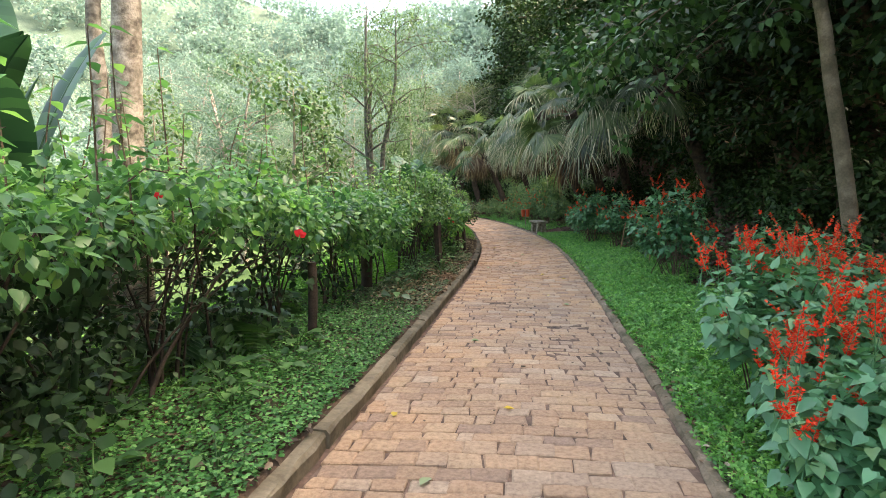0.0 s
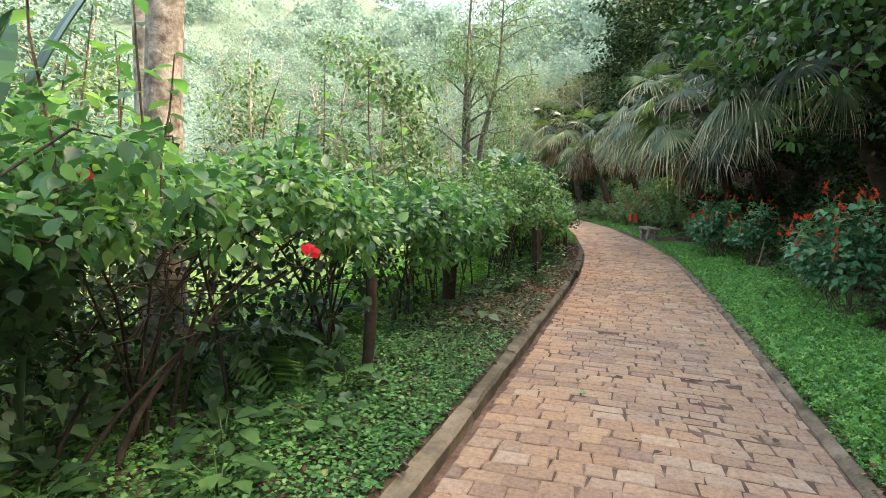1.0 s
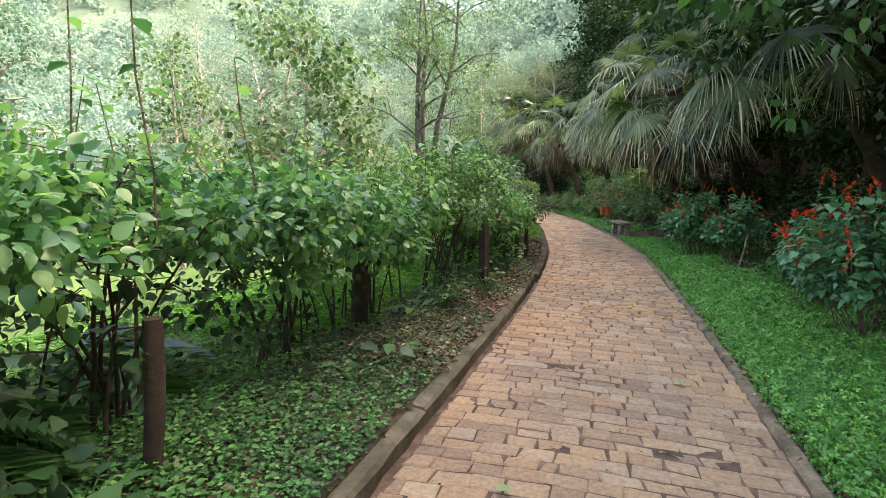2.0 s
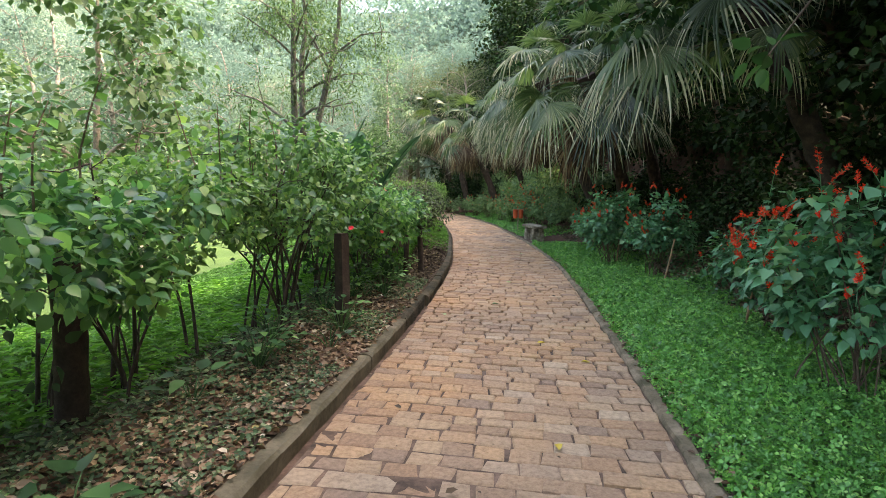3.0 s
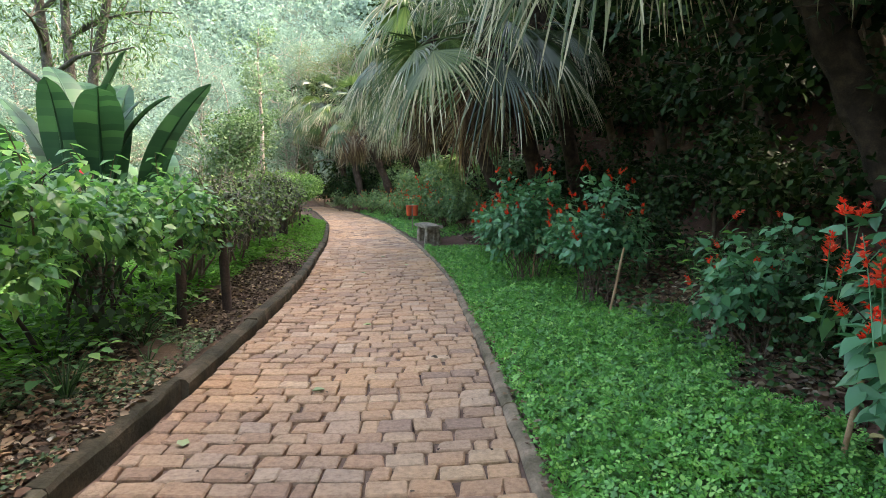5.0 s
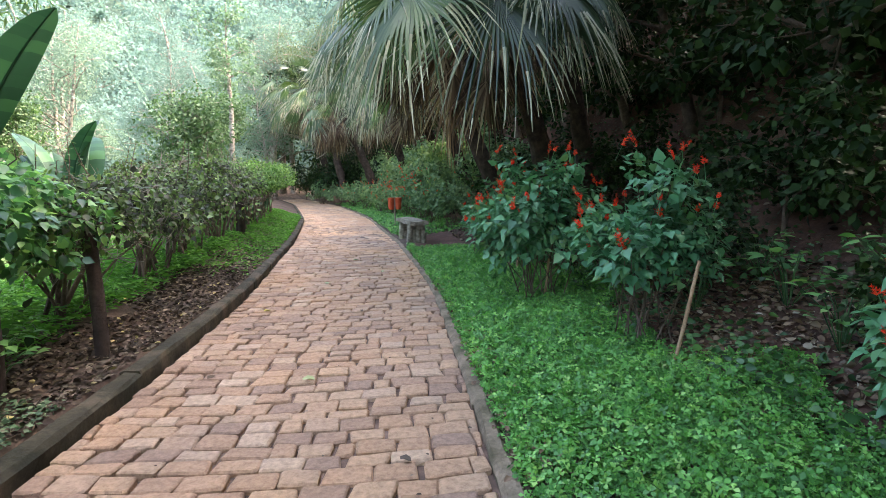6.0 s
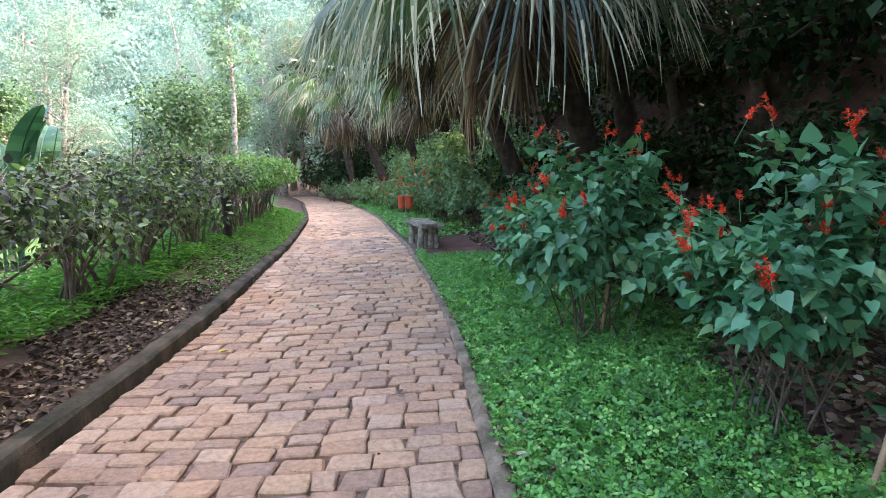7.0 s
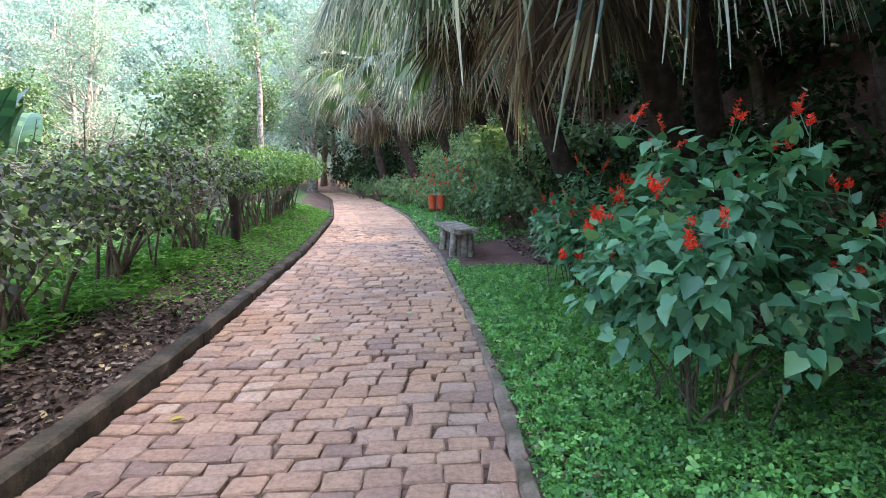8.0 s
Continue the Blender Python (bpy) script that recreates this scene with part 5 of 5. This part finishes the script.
def litter_bin(x, y):
    root = thing("litter_bin", Matrix.Translation(g(x, y)) @ Matrix.Scale(0.87, 4), "small red twin litter bin on an iron pole", "litter bin")
    b = Build()
    b.tube([(0, 0, -0.1), (0, 0, 0.5), (0, 0, 0.98)], [0.022, 0.022, 0.02], 8)
    part("pole", b.mesh("pole", M_IRON), root)
    for s in (-1, 1):
        b = Build()
        n = 14
        ang = np.linspace(0, 2 * np.pi, n, endpoint=False)
        v = []
        for r, z in ((0.0, 0.55), (0.085, 0.55), (0.10, 0.60), (0.115, 0.92), (0.122, 0.93), (0.122, 0.95), (0.108, 0.95), (0.092, 0.60), (0.0, 0.58)):
            for a in ang:
                v.append((s * 0.124 + r * math.cos(a), r * math.sin(a), z))
        f = [(i * n + j, i * n + (j + 1) % n, (i + 1) * n + (j + 1) % n, (i + 1) * n + j) for i in range(8) for j in range(n)]
        b.add(v, f)
        bucket = part("bucket", b.mesh("bucket", M_BIN), root, "open red plastic bucket")
        rim = Build()
        ra = np.linspace(0, 2 * np.pi, 17)
        rim.tube(np.stack([s * 0.124 + 0.12 * np.cos(ra), 0.12 * np.sin(ra), np.full(17, 0.952)], 1), np.full(17, 0.007), 5)
        part("rim", rim.mesh("rim", M_BIN), bucket)
    b = Build()
    b.tube([(-0.03, 0.0, 0.86), (0.03, 0.0, 0.86)], [0.012, 0.012], 6)
    part("bracket", b.mesh("bracket", M_IRON), root)


litter_bin(0.10, 28.2)


# -- ground cover, litter, grass
def carpet(name, rng, x, y, size, blade, mat, label, category, lift=0.05, tilt=0.45):
    n = len(x)
    z = ground_z(x, y) + rng.uniform(0.005, lift, n)
    a = rng.uniform(0, 6.28, n)
    al = np.stack([np.cos(a), np.sin(a), rng.uniform(-0.25, 0.35, n)], 1)
    no = np.tile([0, 0, 1.0], (n, 1)) + tilt * rng.normal(size=(n, 3))
    b = Build()
    leaves(b, rng, np.stack([x, y, z], 1), al, no, size * rng.uniform(0.6, 1.25, n), blade)
    tagged(new(name, b.mesh(name, mat)), label, category, kind="stuff")


def patchy(x, y, f, seed, cut):
    v = np.array([noise.noise(Vector((float(a) * f, float(b) * f, seed))) for a, b in zip(x, y)])
    return v > cut


rng = np.random.default_rng(400)


def band(n, y0, y1, d0, d1, left):
    y = rng.uniform(y0, y1, n)
    d = d0 + (d1 - d0) * rng.random(n)
    return (xl(y) - 0.13 - d if left else xr(y) + 0.10 + d), y, d


x, y, d = band(170000, 0.5, 22.5, -0.015, 1.9, False)
k = (patchy(x, y, 1.3, 2.0, -0.6) | (y < 8)) & (d < 1.62 + 0.22 * np.sin(y * 1.9) + 0.12 * np.sin(y * 5.3)) & (rng.random(len(x)) < np.where(y > 15, 0.8, 1.0))
k &= ~((y > 21.8) & (d > 0.1))
near = k & (y > 15.2) & (y < 19.2)
carpet("ground_cover", rng, x[near], y[near], 0.05, TRI, G_COVER, "dense creeping ground cover of small three-part leaves", "ground cover", 0.13, 1.2)
k &= ~near
carpet("ground_cover", rng, x[k], y[k], 0.048, TRI, G_COVER, "dense bright green creeping ground cover", "ground cover", 0.13, 1.2)
x, y, d = band(15000, 1.0, 21.8, 0.08, 1.55, False)
k = patchy(x, y, 2.2, 21.0, 0.0)
carpet("ground_cover", rng, x[k], y[k], 0.034, OVATE, G_COVER, "taller bright green ground cover sprigs", "ground cover", 0.15, 0.8)
x, y, d = band(16000, 25.2, 46, 0.02, 1.9, False)
carpet("ground_cover", rng, x, y, 0.06, ROUND3, G_COVER, "bright green ground cover beside the far path", "ground cover", 0.1)
x, y, d = band(46000, 0.5, 7.6, 0.03, 1.5, True)
k = patchy(x, y, 1.6, 5.0, -0.9) & ((d < 0.95 + 0.12 * np.sin(3 * y)) | (y > 4.6) | (rng.random(len(x)) < 0.5)) & (rng.random(len(x)) < np.clip((7.8 - y) / 3, 0, 1))
carpet("ground_cover", rng, x[k], y[k], 0.036, SMALL, G_COVER_L, "low green ground cover in the shaded bed", "ground cover", 0.09)
x, y, d = band(24000, 4.8, 14.5, 0.03, 1.2, True)
k = patchy(x, y, 1.2, 8.0, -0.15)
carpet("ground_cover", rng, x[k], y[k], 0.038, SMALL, G_COVER_D, "dull grey-green creeping plants in the bed", "ground cover", 0.06, 0.6)
x, y, d = band(26000, 18.5, 34, 0.02, 1.7, True)
k = (rng.random(len(x)) < np.clip((y - 18.5) / 4 + 0.15 - 0.2 * (d < 0.35), 0, 1))
carpet("grass", rng, x[k], y[k], 0.075, NARROW, G_GRASS, "bright green grass between kerb and hedge", "grass", 0.06, 0.9)
# brighter G_GRASS in the next two bands stands for sun on the lawn
x, y, d = band(17000, 12.5, 21.5, 0.75, 2.4, True)
carpet("grass", rng, x, y, 0.10, NARROW, G_GRASS, "grass under the clipped hedge, sunlight painted as brighter green", "grass", 0.16, 1.2)
x, y, d = band(15000, 7.5, 14.5, 1.2, 3.6, True)
carpet("grass", rng, x, y, 0.10, NARROW, G_GRASS, "lawn grass close behind the hedge, light painted as brighter green", "grass", 0.1, 0.9)
x, y, d = band(52000, 1, 34, 1.1, 6.0, True)
carpet("grass", rng, x, y, 0.11, NARROW, G_LAWN, "lawn grass behind the hedge, shade painted as darker green", "grass", 0.08, 1.0)
x, y, d = band(19000, 8.5, 22.5, 0.02, 1.3, True)
k = patchy(x, y, 1.0, 11.0, -0.3) & (rng.random(len(x)) < np.clip((y - 7.5) / 5, 0.15, 1) * np.where(y > 20, 0.5, 1))
carpet("leaf_litter", rng, x[k], y[k], 0.05, CURLED, G_LITTER, "brown curled dead leaves on the bed", "leaf litter", 0.03, 0.5)
x, y, d = band(1700, 0.8, 9, 0.0, 1.9, True)
carpet("leaf_litter", rng, x, y, 0.06, CURLED, G_LITTER, "scattered brown dead leaves along the kerb", "leaf litter", 0.06, 0.5)
x, y, d = band(5200, 7.5, 13.5, 0.0, 0.85, True)
carpet("leaf_litter", rng, x, y, 0.06, CURLED, G_LITTER_L, "tan dead leaves on bare soil beside the kerb", "leaf litter", 0.03, 0.5)
x, y, d = band(6500, 12.3, 20, 1.15, 2.7, False)
carpet("leaf_litter", rng, x, y, 0.065, CURLED, G_LITTER_L, "tan dead leaves under the salvia bushes", "leaf litter", 0.04, 0.6)
x, y, d = band(12000, 1, 26, 1.3, 4.4, False)
carpet("leaf_litter", rng, x, y, 0.075, CURLED, G_LITTER, "dead leaves and debris on the earth bank", "leaf litter", 0.03, 0.5)
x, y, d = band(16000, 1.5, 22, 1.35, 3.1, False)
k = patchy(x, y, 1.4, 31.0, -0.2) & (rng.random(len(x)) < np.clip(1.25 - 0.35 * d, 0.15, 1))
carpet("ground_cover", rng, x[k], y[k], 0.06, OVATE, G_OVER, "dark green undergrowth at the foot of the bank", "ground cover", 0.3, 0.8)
y = rng.uniform(1, 26, 230)
x = xl(y) + (xr(y) - xl(y)) * rng.random(230)
bits = Build()
turn = rng.uniform(0, 6.28, 230)
leaves(bits, rng, np.stack([x, y, np.full(230, 0.012)], 1), np.stack([np.cos(turn), np.sin(turn), np.zeros(230)], 1), np.tile([0, 0, 1.0], (230, 1)), rng.uniform(0.01, 0.03, 230), CURLED)
tagged(new("leaf_litter", bits.mesh("leaf_litter", G_LITTER)), "small dry leaf bits strewn over the brick path", "leaf litter", kind="stuff")
x, y, d = band(2600, 3, 22, -0.05, 0.2, False)
carpet("leaf_litter", rng, x, y, 0.045, CURLED, G_LITTER_L, "small dead leaves along the low kerb", "leaf litter", 0.09, 0.5)
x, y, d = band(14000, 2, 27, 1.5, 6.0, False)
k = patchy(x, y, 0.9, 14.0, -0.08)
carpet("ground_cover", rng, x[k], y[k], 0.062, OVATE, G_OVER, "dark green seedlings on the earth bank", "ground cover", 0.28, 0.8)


def fallen_leaves():
    r = np.random.default_rng(12)
    kinds = []
    for mat, s in ((G_YELLOW, 0.085), (G_PALE, 0.095), (G_LITTER, 0.075)):
        b = Build()
        leaves(b, r, [(0, 0, 0)], [(0, 1, 0.05)], [(0, 0, 1)], [s], CURLED)
        kinds.append(b.mesh("fallen_leaf", mat))
    words = ("yellow fallen leaf lying on the brick path", "pale fallen leaf lying on the brick path", "brown fallen leaf lying on the brick path")
    for n, (x, y, kd) in enumerate([(-0.96, 3.95, 0), (-0.1, 4.15, 0), (-0.55, 3.1, 1), (0.53, 8.15, 1), (-0.25, 8.25, 2), (-0.78, 12.3, 1), (-0.15, 13.15, 1), (0.35, 8.9, 0), (-0.1, 15.05, 1), (-0.76, 15.1, 2),
                                    (-0.47, 18.7, 1), (-0.85, 17.2, 0), (0.1, 17.1, 2), (0.3, 11.2, 0), (-0.4, 10.4, 2), (0.75, 10.6, 0), (-0.05, 7.7, 2), (0.6, 13.9, 2), (-0.9, 16.4, 2), (0.2, 19.6, 1),
                                    (-0.3, 21.0, 1), (0.55, 16.3, 2), (-0.6, 6.1, 1), (0.7, 5.6, 2), (-0.7, 9.3, 2), (0.0, 5.2, 2)]):
        ob = new("fallen_leaf", kinds[kd])
        ob.matrix_basis = pose(x, y, 0.012, 0, 0, n * 77)
        tagged(ob, words[kd], "leaf", "leaves on the path")


fallen_leaves()


# -- far woods over the hill and the head of the valley
def far_woods():
    r = np.random.default_rng(500)
    b = Build()
    made = 0
    while made < 1400:
        x, y = ((r.uniform(-95, -20), r.uniform(-10, 100)), (r.uniform(-60, 25), r.uniform(58, 125)), (r.uniform(-80, -20), r.uniform(0, 70)), (r.uniform(-90, 40), r.uniform(-40, 140)))[made % 4]
        dl, dr = float(xl(y)) - x, x - float(xr(y))
        if not (dl > 24 or y > 66 or (dr > 14) or (y < -14)):
            continue
        made += 1
        far = math.hypot(x, y - 8)
        R = r.uniform(1.6, 3.4)
        z = float(ground_z(x, y)) + R * r.uniform(0.7, 1.6)
        cen = np.array([x, y, z]) + r.normal(0, R * 0.5, (10, 3))
        n = int(np.clip(14000 / max(far, 22), 110, 420))
        p, out = clumps(r, cen, R * 0.4, n, 0.75)
        al, no = leaf_frames(r, out, 0.3, 0.4, 0.1)
        leaves(b, r, p, al, no, np.clip(far * 0.0066, 0.18, 0.7) * r.uniform(0.6, 1.2, n), SMALL)
    tagged(new("far_woods", b.mesh("far_woods", G_FAR)), "woods over the far hillside, haze painted into pale green leaves", "woods", kind="stuff")


far_woods()


# ---- brick path ----
def brick_path():
    r = np.random.default_rng(600)
    ys = np.r_[np.arange(-1.5, 24, 0.07), np.arange(24, 61, 0.14)]
    b = Build()
    cols = 31
    v = []
    for yy in ys:
        for c in range(cols):
            xx = float(xl(yy)) + 0.03 + (float(xr(yy)) - float(xl(yy)) - 0.02) * c / (cols - 1)
            fill = noise.noise(Vector((xx * 1.5, yy * 1.1, 2.0))) + 0.6 * noise.noise(Vector((xx * 5, yy * 5, 7.0)))
            v.append((xx, yy, -0.0105 - 0.0235 * float(step((yy - 9) / 5)) * float(step((24 - yy) / 4)) + 0.0045 * fill))
    b.add(v, [(i * cols + c, i * cols + c + 1, (i + 1) * cols + c + 1, (i + 1) * cols + c) for i in range(len(ys) - 1) for c in range(cols - 1)])
    root = tagged(new("path", b.mesh("path", M_JOINT)), "garden path of worn reddish clay bricks with dark joints", "path", kind="structure")
    rest, browner, far_lit = Build(), Build(), Build()
    row, y0 = 0, -1.2
    pitch = 0.147

    def edge(i, x, yb):
        c = (xl(yb) + xr(yb)) / 2
        slope = (xl(yb + 0.5) + xr(yb + 0.5) - xl(yb - 0.5) - xr(yb - 0.5)) / 2
        return yb - slope * (x - c) + 0.05 * math.sin(x * 1.6 + yb * 0.35) + 0.011 * noise.noise(Vector((x * 4.5, i * 1.7, 3.0))) + 0.012 * noise.noise(Vector((x * 1.3, i * 0.6, 9.0)))

    quads = [(k + i, k + (i + 1) % 10, k + 10 + (i + 1) % 10, k + 10 + i) for k in (0, 10) for i in range(10)] + [(20, 21, 22, 29), (22, 23, 28, 29), (23, 24, 27, 28), (24, 25, 26, 27)]
    singles = 0
    while y0 < 60:
        h = pitch * (1 + 0.08 * math.sin(row * 1.7) + r.uniform(-0.13, 0.13))
        a, e = float(xl(y0)) + 0.026, float(xr(y0)) - 0.008
        x = a - r.uniform(0, 0.12)
        while x < e - 0.03:
            w = r.uniform(0.18, 0.245) if r.random() > 0.08 else r.uniform(0.10, 0.14)
            x0, x1 = max(x, a), min(x + w, e)
            x += w
            if x1 - x0 < 0.04:
                continue
            gp = r.uniform(0.0035, 0.009) if y0 > 10 else r.uniform(0.001, 0.0055)
            sl = r.uniform(-0.012, 0.012)
            c = [(x0 + gp, edge(row, x0, y0) + gp), (x1 - gp, edge(row, x1, y0) + gp), (x1 - gp + sl, edge(row + 1, x1, y0 + h) - gp), (x0 + gp + sl, edge(row + 1, x0, y0 + h) - gp)]
            c = [(px + r.uniform(-0.013, 0.013) + 0.006, py + r.uniform(-0.006, 0.006)) for px, py in c]
            mx, my = sum(p[0] for p in c) / 4, sum(p[1] for p in c) / 4
            jy = r.uniform(-0.004, 0.004)
            c = [(px, py + jy) for px, py in c]
            loose = 1 + 0.7 * float(step((my - 10) / 4))
            zt = loose * r.uniform(-0.004, 0.004) + 0.012 * math.sin(mx * 1.1 + my * 0.7) * 0.5
            tx, ty = loose * r.uniform(-0.022, 0.022), loose * r.uniform(-0.035, 0.035)
            # worn, rounded outline
            o8 = []
            for i in range(4):
                p, q, n = c[i], c[i - 1], c[(i + 1) % 4]
                cut = r.uniform(0.004, 0.014) if y0 > 10 else r.uniform(0.002, 0.010)
                for w2 in (q, n):
                    ln = math.hypot(w2[0] - p[0], w2[1] - p[1])
                    o8.append((p[0] + (w2[0] - p[0]) / ln * cut, p[1] + (w2[1] - p[1]) / ln * cut))
                if i % 2 == 0:
                    f = r.uniform(0.35, 0.65)
                    o8.append((p[0] + (n[0] - p[0]) * f + r.uniform(-0.002, 0.002), p[1] + (n[1] - p[1]) * f + r.uniform(-0.006, 0.005)))
            lean = [zt + tx * (px - mx) + ty * (py - my) for px, py in o8]
            v = [(px, py, -0.06) for px, py in o8]
            v += [(px, py, lz - (r.uniform(0.006, 0.012) if y0 > 10 else r.uniform(0.004, 0.009))) for (px, py), lz in zip(o8, lean)]
            v += [(mx + (px - mx) * (1 - 0.022 / max(x1 - x0, 0.06)), my + (py - my) * (1 - 0.021 / h), lz + r.uniform(-0.0015, 0.0015)) for (px, py), lz in zip(o8, lean)]
            if 14.2 < y0 and singles < 300 and y0 < 18:
                o = Build()
                o.add(np.array(v) - np.array([mx, my, 0]), quads)
                part("brick", o.mesh("brick", M_BRICK, False), root, "", Matrix.Translation((mx, my, 0)))
                singles += 1
            else:
                (browner if y0 + r.uniform(-3, 3) < 10 else far_lit if y0 + r.uniform(-2.5, 2.5) > 22 else rest).add(v, quads)
        y0 += h
        row += 1
    ob = part("bricks", rest.mesh("bricks", M_BRICK, False), root)
    tagged(ob, "worn reddish clay bricks laid in wavy rows", kind="stuff")
    ob = part("bricks", far_lit.mesh("bricks", M_BRICK_LIT, False), root)
    tagged(ob, "clay bricks on the far bend, light painted into their paler colour", kind="stuff")
    ob = part("bricks", browner.mesh("bricks", M_BRICK_D, False), root)
    tagged(ob, "brown clay bricks laid in wavy rows", kind="stuff")


brick_path()
